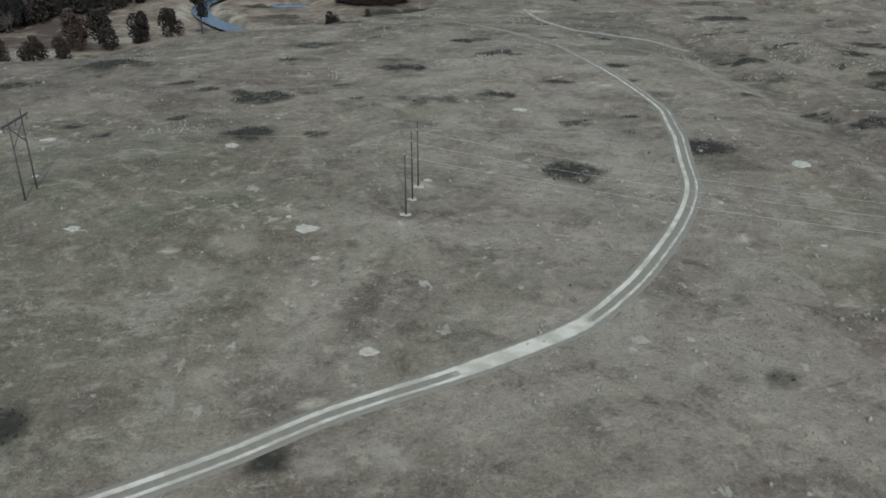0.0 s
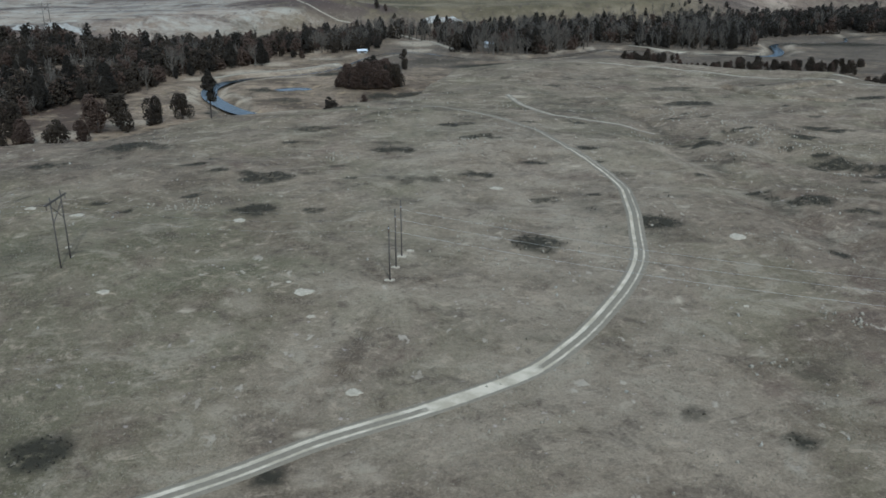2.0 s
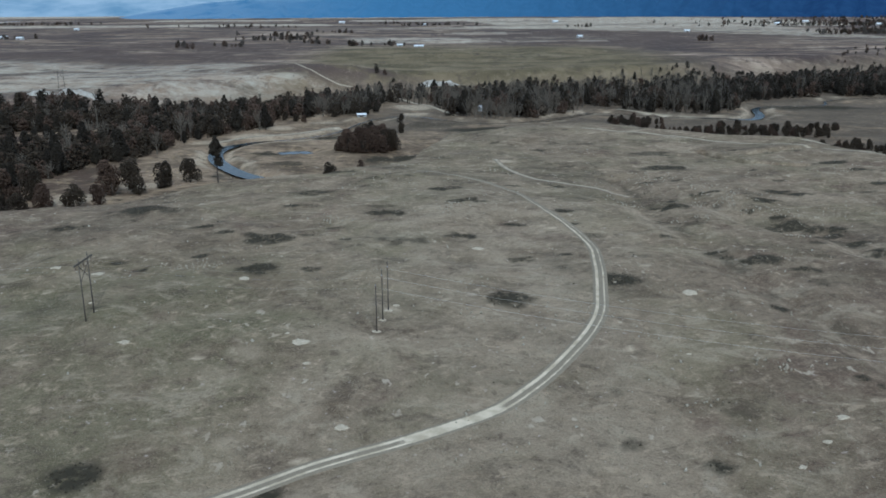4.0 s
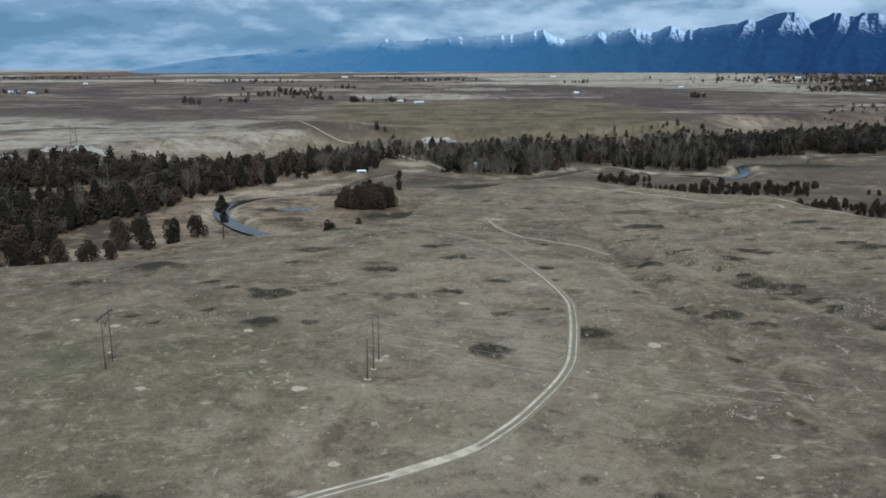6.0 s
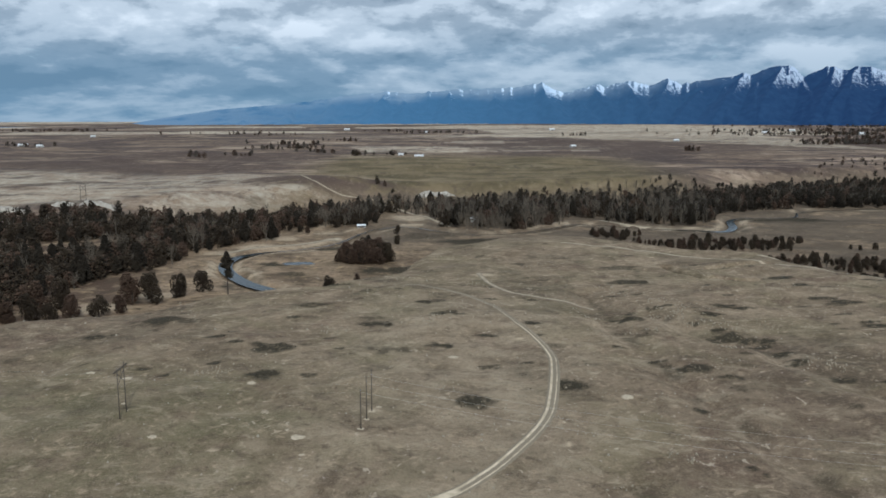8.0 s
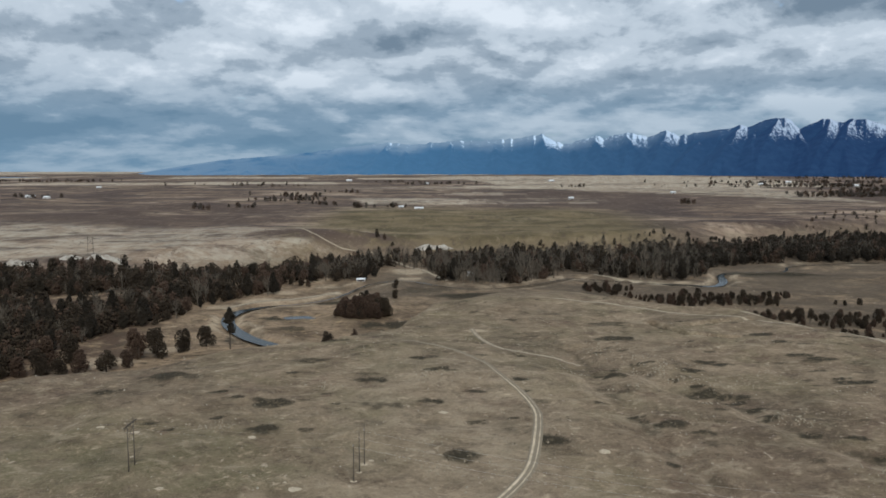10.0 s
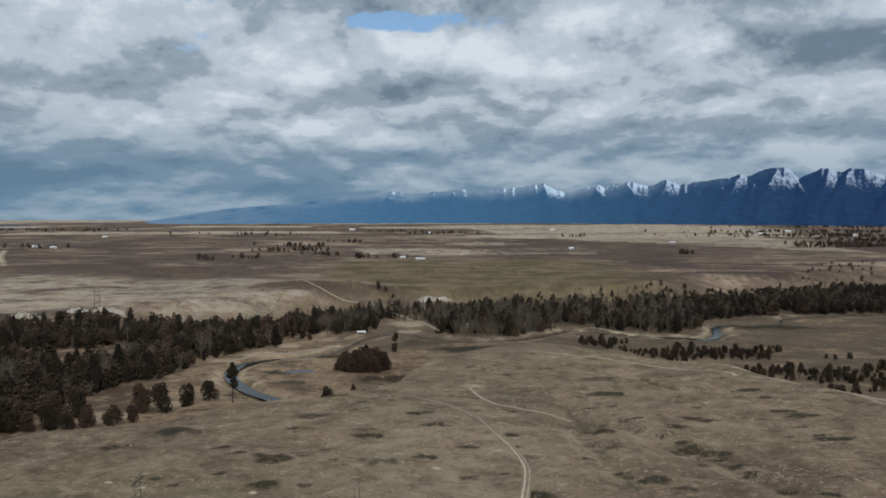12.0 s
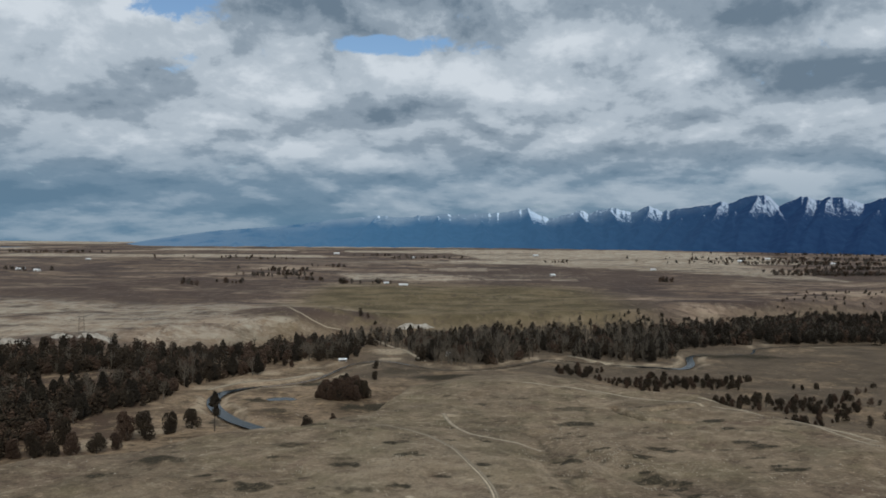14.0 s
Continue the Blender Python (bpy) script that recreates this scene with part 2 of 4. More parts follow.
def ground_material():
    m, nt, b = material("dry_prairie", 0.95, 0.1)
    k = Net(nt)
    p = k.place()
    c = k.mix(k.step(k.noise(p, 0.042, 8.0, 0.72), 0.36, 0.64), (0.154, 0.109, 0.068), (0.302, 0.224, 0.145))
    c = k.mix(k.math("MULTIPLY", k.step(k.noise(p, 0.019, 5.0, 0.62, 0.5), 0.47, 0.62), 0.40), c, (0.181, 0.152, 0.079))
    c = k.mix(k.math("MULTIPLY", k.step(k.noise(p, 0.030, 7.0, 0.70, 0.8), 0.54, 0.64), 0.50), c, (0.141, 0.084, 0.060))
    # bleached and brown turf also carry the hill's bright middle and shaded side
    c = k.mix(k.math("MULTIPLY", k.trait("bleached"), k.math("MULTIPLY", k.step(k.noise(p, 0.07, 6.0, 0.7), 0.30, 0.62), 0.55)), c, (0.379, 0.294, 0.198))
    c = k.mix(k.math("MULTIPLY", k.trait("sward"), k.math("MULTIPLY", k.step(k.noise(p, 0.05, 7.0, 0.72), 0.32, 0.60), 0.62)), c, (0.130, 0.116, 0.058))
    c = k.mix(k.math("MULTIPLY", k.trait("brown"), k.math("MULTIPLY", k.step(k.noise(p, 0.06, 7.0, 0.72), 0.30, 0.60), 0.55)), c, (0.134, 0.088, 0.060))
    flow = k.noise(k.place((0.85, 1.0, 1.0)), 0.085, 9.0, 0.74, 0.6)
    c = k.mix(k.math("MULTIPLY", k.step(flow, 0.52, 0.63), 0.54), c, (0.405, 0.321, 0.216))
    c = k.mix(k.math("MULTIPLY", k.step(flow, 0.48, 0.37), 0.56), c, (0.096, 0.069, 0.048))
    # tussocks and thin places
    tuft = k.noise(p, 0.55, 6.0, 0.74)
    c = k.mix(k.math("MULTIPLY", k.step(tuft, 0.52, 0.66), 0.36), c, (0.410, 0.300, 0.198))
    c = k.mix(k.math("MULTIPLY", k.step(tuft, 0.47, 0.33), 0.42), c, (0.087, 0.058, 0.040))
    grain = k.noise(p, 2.1, 5.0, 0.75)
    c = k.mix(k.math("MULTIPLY", k.step(grain, 0.50, 0.64), 0.26), c, (0.440, 0.335, 0.222))
    c = k.mix(k.math("MULTIPLY", k.step(grain, 0.50, 0.36), 0.28), c, (0.086, 0.063, 0.042))
    speck = k.noise(p, 0.20, 8.0, 0.76, 0.4)
    c = k.mix(k.math("MULTIPLY", k.step(speck, 0.54, 0.66), 0.72), c, (0.424, 0.316, 0.207))
    c = k.mix(k.math("MULTIPLY", k.step(speck, 0.45, 0.33), 0.58), c, (0.080, 0.054, 0.038))
    # sand and straw of the river bottom
    low = k.mix(k.step(k.noise(p, 0.03, 6.0, 0.65, 0.6), 0.36, 0.64), (0.132, 0.091, 0.057), (0.336, 0.236, 0.148))
    low = k.mix(k.math("MULTIPLY", k.step(k.noise(p, 0.22, 7.0, 0.75), 0.50, 0.36), 0.75), low, (0.074, 0.049, 0.030))
    low = k.mix(k.math("MULTIPLY", k.step(k.noise(p, 0.11, 7.0, 0.75, 0.5), 0.53, 0.64), 0.6), low, (0.448, 0.312, 0.170))
    # grey-olive flats, darkened further in place of cloud shadow
    low = k.mix(k.math("MULTIPLY", k.trait("marsh_shade"), k.step(k.noise(p, 0.02, 6.0, 0.65, 0.5), 0.70, 0.48)), low, k.mix(k.noise(p, 0.06, 6.0, 0.7), (0.054, 0.041, 0.029), (0.145, 0.110, 0.077)))
    low = k.mix(k.math("MULTIPLY", k.trait("litter"), k.step(k.noise(p, 0.06, 6.0, 0.68, 0.5), 0.60, 0.42)), low, k.mix(k.noise(p, 0.3, 5.0), (0.064, 0.040, 0.027), (0.123, 0.079, 0.053)))
    c = k.mix(k.trait("bottom"), c, low)
    # strips of ploughland, stubble and grass on the bench, drawn out along the valley, with cloud shadow painted in
    q = k.place((0.7, 1.0, 1.0))
    streak = k.noise(q, 0.011, 7.0, 0.66, 0.4)
    bench = k.mix(k.step(streak, 0.40, 0.56), (0.071, 0.048, 0.040), (0.205, 0.142, 0.098))
    bench = k.mix(k.math("MULTIPLY", k.step(k.noise(k.place((0.5, 1.0, 1.0)), 0.013, 9.0, 0.72, 0.6), 0.55, 0.63), 0.8), bench, (0.430, 0.312, 0.219))
    bench = k.mix(k.math("MULTIPLY", k.step(k.noise(k.place((0.45, 1.0, 1.0)), 0.022, 9.0, 0.76, 0.5), 0.54, 0.62), 0.7), bench, (0.066, 0.047, 0.040))
    # broad dark and pale patches imitate cloud shadow drifting over the plain
    wide = k.noise(k.place((0.8, 1.0, 1.0)), 0.0050, 9.0, 0.72, 0.5)
    bench = k.mix(k.math("MULTIPLY", k.step(wide, 0.52, 0.44), 0.65), bench, (0.088, 0.064, 0.053))
    bench = k.mix(k.math("MULTIPLY", k.step(wide, 0.53, 0.62), 0.75), bench, (0.414, 0.315, 0.221))
    bench = k.mix(k.math("MULTIPLY", k.step(k.noise(p, 0.06, 8.0, 0.78), 0.55, 0.64), 0.65), bench, (0.056, 0.042, 0.035))
    bench = k.mix(k.math("MULTIPLY", k.trait("meadow"), 0.72), bench, k.mix(k.step(k.noise(q, 0.02, 5.0, 0.6), 0.35, 0.65), (0.103, 0.083, 0.035), (0.224, 0.168, 0.086)))
    # pale stubble fields, with the sunlit band and horizon haze in the same colour
    bench = k.mix(k.math("MULTIPLY", k.trait("stubble_light"), k.step(k.noise(q, 0.022, 9.0, 0.72), 0.34, 0.56)), bench, k.mix(k.step(k.noise(p, 0.05, 9.0, 0.78), 0.36, 0.62), (0.310, 0.218, 0.142), (0.557, 0.480, 0.366)))
    # ploughed soil, with the left bench's cloud shadow in the same colour
    bench = k.mix(k.math("MULTIPLY", k.trait("plough_shade"), k.step(k.noise(q, 0.03, 6.0, 0.65, 0.4), 0.28, 0.55)), bench, k.mix(k.noise(p, 0.02, 5.0), (0.076, 0.051, 0.042), (0.126, 0.088, 0.065)))
    # rills and tussocks that run with the slope
    rill = k.noise(k.place((1.0, 0.22, 1.0)), 0.10, 8.0, 0.74, 0.5)
    bench = k.mix(k.math("MULTIPLY", k.step(rill, 0.54, 0.66), 0.25), bench, (0.405, 0.301, 0.204))
    bench = k.mix(k.math("MULTIPLY", k.step(rill, 0.46, 0.36), 0.55), bench, (0.074, 0.053, 0.042))
    c = k.mix(k.trait("bench"), c, bench)
    # bare chalky spots, dark brush litter and the painted shade of the draws
    pale = k.math("MULTIPLY", k.trait("pale"), k.step(k.noise(p, 0.5, 4.0, 0.6), 0.28, 0.55))
    c = k.mix(pale, c, (0.533, 0.415, 0.280))
    dark = k.math("MULTIPLY", k.trait("brush"), k.step(k.noise(p, 0.40, 6.0, 0.72), 0.76, 0.47))
    c = k.mix(dark, c, (0.050, 0.041, 0.026))
    fleck = k.step(k.noise(p, 0.45, 4.0, 0.6), 0.66, 0.72)
    c = k.mix(k.math("MULTIPLY", fleck, 0.5), c, (0.554, 0.442, 0.366))
    bald = k.math("MULTIPLY", k.step(k.noise(k.place((1.0, 0.55, 1.0)), 0.30, 4.0, 0.6, 0.3), 0.64, 0.70), k.step(k.noise(p, 0.03, 4.0, 0.6), 0.42, 0.56))
    c = k.mix(k.math("MULTIPLY", bald, k.math("SUBTRACT", 0.75, k.math("MULTIPLY", k.trait("bench"), 0.6))), c, (0.507, 0.406, 0.291))
    k.link(c, b.inputs["Base Color"])
    k.link(k.bump(k.noise(p, 0.8, 7.0, 0.70), 0.8, 0.6), b.inputs["Normal"])
    return m


def track_material():
    m, nt, b = material("chalky_wheel_track", 0.95, 0.1)
    k = Net(nt)
    p = k.place()
    n = k.noise(p, 0.9, 5.0, 0.65)
    dust = k.mix(k.step(k.noise(p, 0.25, 4.0), 0.35, 0.65), (0.455, 0.362, 0.246), (0.66, 0.535, 0.380))
    grass = k.mix(n, (0.195, 0.154, 0.106), (0.315, 0.255, 0.178))
    worn = k.math("ADD", k.trait("worn"), k.math("MULTIPLY", k.math("SUBTRACT", n, 0.5), 0.9))
    k.link(k.mix(k.step(worn, 0.30, 0.80), grass, dust), b.inputs["Base Color"])
    k.link(k.bump(n, 0.5, 0.2), b.inputs["Normal"])
    return m


def plain_material(name, dark, light, scale=0.6, rough=0.9, relief=0.3, spread=0.35, spec=0.2):
    m, nt, b = material(name, rough, spec)
    k = Net(nt)
    c = k.mix(k.step(k.noise(k.place(), scale, 5.0, 0.65), 0.3, 0.7), dark, light)
    c = k.mix(k.math("MULTIPLY", k.island(), spread), c, tuple(v * 0.45 for v in dark))
    c = k.mix(k.math("MULTIPLY", k.random(), spread), c, tuple(min(1, v * 1.25) for v in light))
    k.link(c, b.inputs["Base Color"])
    k.link(k.bump(k.noise(k.place(), scale * 4, 4.0), relief, 0.1), b.inputs["Normal"])
    return m


def water_material():
    m, nt, b = material("river_water", 0.16, 0.06)
    k = Net(nt)
    k.link((0.030, 0.036, 0.036), b.inputs["Base Color"])
    k.link(k.bump(k.noise(k.place((1, 0.5, 1)), 0.5, 5.0), 0.16, 0.3), b.inputs["Normal"])
    return m


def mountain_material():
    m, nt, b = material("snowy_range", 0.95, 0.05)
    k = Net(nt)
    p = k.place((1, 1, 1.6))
    # forest colour already shifted to blue by the haze in front of it
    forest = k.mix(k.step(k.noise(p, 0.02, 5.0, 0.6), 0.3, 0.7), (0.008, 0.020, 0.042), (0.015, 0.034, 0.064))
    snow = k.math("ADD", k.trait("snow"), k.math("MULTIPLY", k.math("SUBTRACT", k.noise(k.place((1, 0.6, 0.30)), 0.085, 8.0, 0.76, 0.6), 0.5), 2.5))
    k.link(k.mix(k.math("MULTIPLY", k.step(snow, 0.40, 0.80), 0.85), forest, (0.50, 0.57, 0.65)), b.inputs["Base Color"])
    # the blue of many kilometres of air and a cloud veil, painted as glow on a far backdrop
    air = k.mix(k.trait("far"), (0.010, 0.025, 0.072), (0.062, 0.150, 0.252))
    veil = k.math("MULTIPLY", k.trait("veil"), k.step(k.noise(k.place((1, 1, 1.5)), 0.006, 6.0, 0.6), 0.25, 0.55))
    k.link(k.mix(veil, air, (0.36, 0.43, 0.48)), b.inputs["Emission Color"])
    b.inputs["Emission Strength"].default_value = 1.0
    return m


MAT = {
    "ground": ground_material(), "track": track_material(), "water": water_material(), "mountain": mountain_material(),
    "needles": plain_material("dark_needles", (0.015, 0.012, 0.009), (0.040, 0.031, 0.020), 0.5),
    "juniper": plain_material("juniper_green", (0.021, 0.015, 0.010), (0.060, 0.043, 0.026), 0.5),
    "russet": plain_material("russet_twigs", (0.040, 0.025, 0.017), (0.096, 0.060, 0.039), 0.5),
    "bare": plain_material("grey_bare_wood", (0.072, 0.058, 0.043), (0.170, 0.140, 0.105), 0.8),
    "twigs": plain_material("grey_brown_twigs", (0.055, 0.044, 0.036), (0.115, 0.094, 0.076), 0.4),
    "bark": plain_material("brown_bark", (0.035, 0.028, 0.022), (0.09, 0.07, 0.055), 2.0),
    "brush": plain_material("low_dark_brush", (0.036, 0.029, 0.019), (0.080, 0.063, 0.040), 1.6),
    "tuft": plain_material("bleached_grass", (0.19, 0.155, 0.100), (0.36, 0.300, 0.205), 0.3, spread=0.5),
    "chalk": plain_material("chalky_soil", (0.36, 0.288, 0.198), (0.58, 0.475, 0.340), 1.4, 0.95, 0.3, 0.1),
    "straw": plain_material("bleached_straw", (0.25, 0.205, 0.142), (0.41, 0.345, 0.25), 0.3, spread=0.4),
    "stone": plain_material("pale_stone", (0.26, 0.22, 0.165), (0.44, 0.385, 0.295), 1.2, relief=0.5),
    "pole": plain_material("weathered_pole_wood", (0.060, 0.048, 0.038), (0.135, 0.110, 0.088), 3.0),
    "steel": plain_material("dull_galvanised_steel", (0.28, 0.28, 0.28), (0.42, 0.42, 0.42), 3.0, 0.45, 0.05, 0.1, 0.5),
    "wire": plain_material("aluminium_conductor", (0.46, 0.42, 0.36), (0.58, 0.53, 0.46), 3.0, 0.4, 0.0, 0.1, 0.5),
    "porcelain": plain_material("brown_porcelain", (0.10, 0.055, 0.040), (0.15, 0.085, 0.06), 3.0, 0.25, 0.0, 0.1, 0.5),
    "roof": plain_material("white_sheet_roof", (0.66, 0.66, 0.65), (0.80, 0.80, 0.79), 0.5, 0.5, 0.1, 0.1),
    "siding": plain_material("pale_siding", (0.42, 0.40, 0.37), (0.58, 0.56, 0.52), 0.7, 0.8, 0.1, 0.3),
    "glass": plain_material("dark_window_glass", (0.02, 0.022, 0.025), (0.035, 0.04, 0.045), 1.0, 0.1, 0.0, 0.1, 0.5),
    "cliff": plain_material("pale_clay_cliff", (0.26, 0.225, 0.18), (0.50, 0.455, 0.385), 0.2, 0.95, 0.8, 0.1),
}


# ---- ways to make meshes ----
def mesh_of(name, verts, faces, mat, smooth_faces=False, traits=()):
    me = bpy.data.meshes.new(name)
    me.from_pydata([tuple(v) for v in verts], [], [tuple(f) for f in faces])
    me.materials.append(MAT[mat])
    if smooth_faces:
        me.polygons.foreach_set("use_smooth", [True] * len(me.polygons))
    for key, values in traits:
        me.attributes.new(key, "FLOAT", "POINT").data.foreach_set("value", np.asarray(values, np.float32))
    me.update()
    return me


def part(name, data, parent, label=""):
    ob = new(name, data)
    ob.parent = parent
    return tagged(ob, label)


def empty(name):
    ob = new(name)
    ob.empty_display_size = 0.5
    return ob


def grid_mesh(name, X, Y, Z, mat, traits=()):
    """A sheet over a lattice of columns and rows."""
    r, c = X.shape
    me = bpy.data.meshes.new(name)
    co = np.stack([X, Y, Z], -1).reshape(-1, 3).astype(np.float32)
    i = (np.arange(r - 1)[:, None] * c + np.arange(c - 1)[None]).ravel()
    quads = np.stack([i, i + 1, i + c + 1, i + c], -1)
    me.vertices.add(len(co))
    me.vertices.foreach_set("co", co.ravel())
    me.loops.add(quads.size)
    me.loops.foreach_set("vertex_index", quads.ravel().astype(np.int32))
    me.polygons.add(len(quads))
    me.polygons.foreach_set("loop_start", np.arange(0, quads.size, 4, dtype=np.int32))
    me.polygons.foreach_set("use_smooth", np.ones(len(quads), bool))
    me.materials.append(MAT[mat])
    for key, values in traits:
        me.attributes.new(key, "FLOAT", "POINT").data.foreach_set("value", np.asarray(values, np.float32).ravel())
    me.update(calc_edges=True)
    return me


def soup_mesh(name, verts, tris, mat):
    """A mesh of loose triangles, from arrays."""
    me = bpy.data.meshes.new(name)
    verts, tris = np.asarray(verts, np.float32), np.asarray(tris, np.int32)
    me.vertices.add(len(verts))
    me.vertices.foreach_set("co", verts.ravel())
    me.loops.add(tris.size)
    me.loops.foreach_set("vertex_index", tris.ravel())
    me.polygons.add(len(tris))
    me.polygons.foreach_set("loop_start", np.arange(0, tris.size, 3, dtype=np.int32))
    me.materials.append(MAT[mat])
    me.update(calc_edges=True)
    return me


def tube(points, radii, sides=6):
    """Vertices and faces of a tapered, closed tube along points."""
    verts, faces = [], []
    points = [Vector(p) for p in points]
    for i, (p, r) in enumerate(zip(points, radii)):
        way = (points[min(i + 1, len(points) - 1)] - points[max(i - 1, 0)]).normalized()
        side = way.cross(Vector((0.31, 0.95, 0.05))).normalized()
        other = way.cross(side)
        for k in range(sides):
            a = 2 * math.pi * k / sides
            verts.append(p + r * (math.cos(a) * side + math.sin(a) * other))
        if i:
            o = (i - 1) * sides
            faces += [(o + k, o + (k + 1) % sides, o + sides + (k + 1) % sides, o + sides + k) for k in range(sides)]
    n = len(verts)
    faces += [tuple(range(sides))[::-1], tuple(range(n - sides, n))]
    return verts, faces


def joined(pieces):
    verts, faces = [], []
    for v, f in pieces:
        o = len(verts)
        verts += list(v)
        faces += [tuple(i + o for i in g) for g in f]
    return verts, faces


def block(x0, x1, y0, y1, z0, z1):
    v = [(x, y, z) for z in (z0, z1) for y in (y0, y1) for x in (x0, x1)]
    return v, [(0, 2, 3, 1), (4, 5, 7, 6), (0, 1, 5, 4), (2, 6, 7, 3), (0, 4, 6, 2), (1, 3, 7, 5)]


def level(x, y):
    return float(height(x, y))


def inside(x, y, corners):
    """Whether points lie in a polygon."""
    hit = np.zeros(np.shape(x), bool)
    for (ax, ay), (bx, by) in zip(corners, corners[1:] + corners[:1]):
        cross = ((ay > y) != (by > y)) & (x < (bx - ax) * (y - ay) / (by - ay + 1e-9) + ax)
        hit ^= cross
    return hit


# ---- ground ----
def spaced(start, fine_from, fine_to, end, step, growth):
    mid = np.arange(fine_from, fine_to + step / 2, step)
    up, down, d = [mid[-1]], [mid[0]], step
    while up[-1] < end or down[-1] > start:
        d = min(d * growth, 70)
        if up[-1] < end:
            up.append(up[-1] + d)
        if down[-1] > start:
            down.append(down[-1] - d)
    return np.concatenate([np.array(down[1:])[::-1], mid, np.array(up[1:])])


# dark brush patches and bare chalky spots: x, y, half width
BRUSH = [(66, -56, 2.5), (36, 29, 6), (69, 47, 5.5), (-49, -57, 4.6), (-14, -62.5, 2.4), (52, -47, 2.4, 0.6), (-100, 140, 9), (76, -34, 4.2, 0.5), (29, -20, 3, 0.35),
         (48, 480, 15), (-12, 344, 15), (0, 350, 11), (-100, 372, 8), (385, 635, 30), (-80, 334, 8, 0.8), (-62, 446, 14), (60, 484, 12), (10, 520, 16, 0.6)]
BRUSH += [(134, 275, 8.0, 0.7), (130, 227, 7.3), (74, 288, 3.6), (127, 159, 2.8), (134, 161, 2.5), (113, 151, 2.4), (113, 141, 4.0), (150, 147, 3.9), (104, 145, 2.4), (138, 131, 2.6), (145, 119, 2.6), (145, 110, 5.7),
          (153, 105, 3.8), (160, 103, 3.8), (155, 97, 2.7), (158, 85, 2.9), (160, 72, 3.5), (107, 76, 2.8), (118, 64, 4.3), (128, 54, 3.2), (128, 42, 3.7, 0.6), (167, 50, 3.9)]
BRUSH += [(108, 23, 2.7), (63, 131, 3.2), (66, 113, 2.2), (70, 99, 3.5, 0.7), (107, -24, 1.5), (109, -28, 1.1), (214, 229, 5.8), (217, 203, 3.9), (216, 175, 5.3), (220, 163, 5.5), (215, 127, 2.8), (162, 165, 3.5), (170, 162, 3.5),
          (69, 182, 2.3), (112, 112, 3.3, 0.6), (109, 70, 1.8), (217, 120, 5.2), (180, 42, 3.6), (179, 24, 2.3)]
BRUSH += [(57, 75, 1.9), (-39, 55, 4.6), (-24, 55, 2.0), (-44, 91, 6.3), (-70, 108, 3.1), (-60, 97, 2.4), (-87, 65, 2.0), (-76, 57, 2.1), (3, 87, 5.6, 0.7), (-62, 71, 2.2), (-122, 113, 4.2), (-44, 145, 2.9), (-42, 172, 6.1), (-5, 130, 5.5),
          (18, 173, 4.5), (28, 146, 4.3), (23, 98, 3.8), (43, 114, 3.3)]
PALE = [(-170, 232, 11, 0.6), (-150, 262, 9, 0.6), (-176, 222, 8, 0.6), (-128, 452, 13, 0.7), (-152, 422, 10, 0.6), (-120, 500, 12, 0.7), (-84, 535, 9, 0.8), (-102, 583, 9, 0.7), (-9, 661, 14, 0.8), (-24, -46, 3.0, 0.35), (-30, -7, 4, 0.3), (-33, -19, 5, 0.28), (-36, 118, 2.2, 0.5), (3, 21, 2.2, 0.6), (-8, -62, 2.6, 0.25), (1, -62, 2.8, 0.25), (49, 252, 5, 0.7), (-8, 640, 14, 0.8)]
BARE = [(-18, -1, 1.9), (-4, -40, 1.3), (-15, -12, 0.7), (2, 20, 1.1), (1, 13, 0.9), (0, 5, 1.0), (4, 24, 1.0), (29, 84, 1.8), (86, 33, 1.8), (88, -49, 0.8), (80, -57, 0.7), (-89, 55, 1.7), (-42, 46, 1.5), (-60, -2, 1.2), (-79, 26, 0.8),
        (-104, 60, 1.4), (62, 12, 0.5), (74, -8, 0.5), (-22, 4, 0.6), (95, -40, 1.2)]
rng = np.random.default_rng(4)
for _ in range(36):
    x, y = rng.uniform(-190, 290), rng.uniform(40, 330)
    BRUSH.append((x, y, rng.uniform(1.2, 3.6), rng.uniform(0.4, 0.9)))
for _ in range(170):
    x, y = rng.uniform(-190, 300), rng.uniform(20, 400)
    BRUSH.append((x, y, rng.uniform(0.7, 2.6), rng.uniform(0.4, 1.0)))
for _ in range(330):
    x, y = rng.uniform(-190, 300), rng.uniform(-60, 380)
    PALE.append((x, y, rng.uniform(0.4, 1.3), rng.uniform(0.4, 0.95)))


def spots(X, Y, marks, soft, wobble):
    out = np.zeros(X.shape)
    for x, y, r, *much in marks:
        near = (np.abs(X - x) < 4 * r) & (np.abs(Y - y) < 3 * r)
        far = smooth(0, 90, y)
        d = np.hypot((X[near] - x) / (1 + 0.35 * far), (Y[near] - y) / (1 - 0.15 * far)) / r + wobble * (0.5 + 0.5 * far) * fbm(X[near], Y[near], r * 0.9, 3, 7)
        out[near] = np.maximum(out[near], smooth(1 + soft, 1 - soft, d) * (much[0] if much else 1))
    return out


gx = spaced(-4700, -170, 250, 4700, 1.5, 1.035)
gy = spaced(-2500, -110, 300, 4420, 1.5, 1.03)
GX, GY = np.meshgrid(gx, gy)
GZ = height(GX, GY)
rim_line = np.interp(GX, RIM_X, RIM_Y)
in_bottom = smooth(-5, 25, GY - rim_line) * smooth(60, -30, GY - np.interp(GX, FAR_X, FAR_Y))
bench = smooth(0, 90, GY - np.interp(GX, FAR_X, FAR_Y))
edge = 40 * fbm(GX, GY, 120, 4, 61)
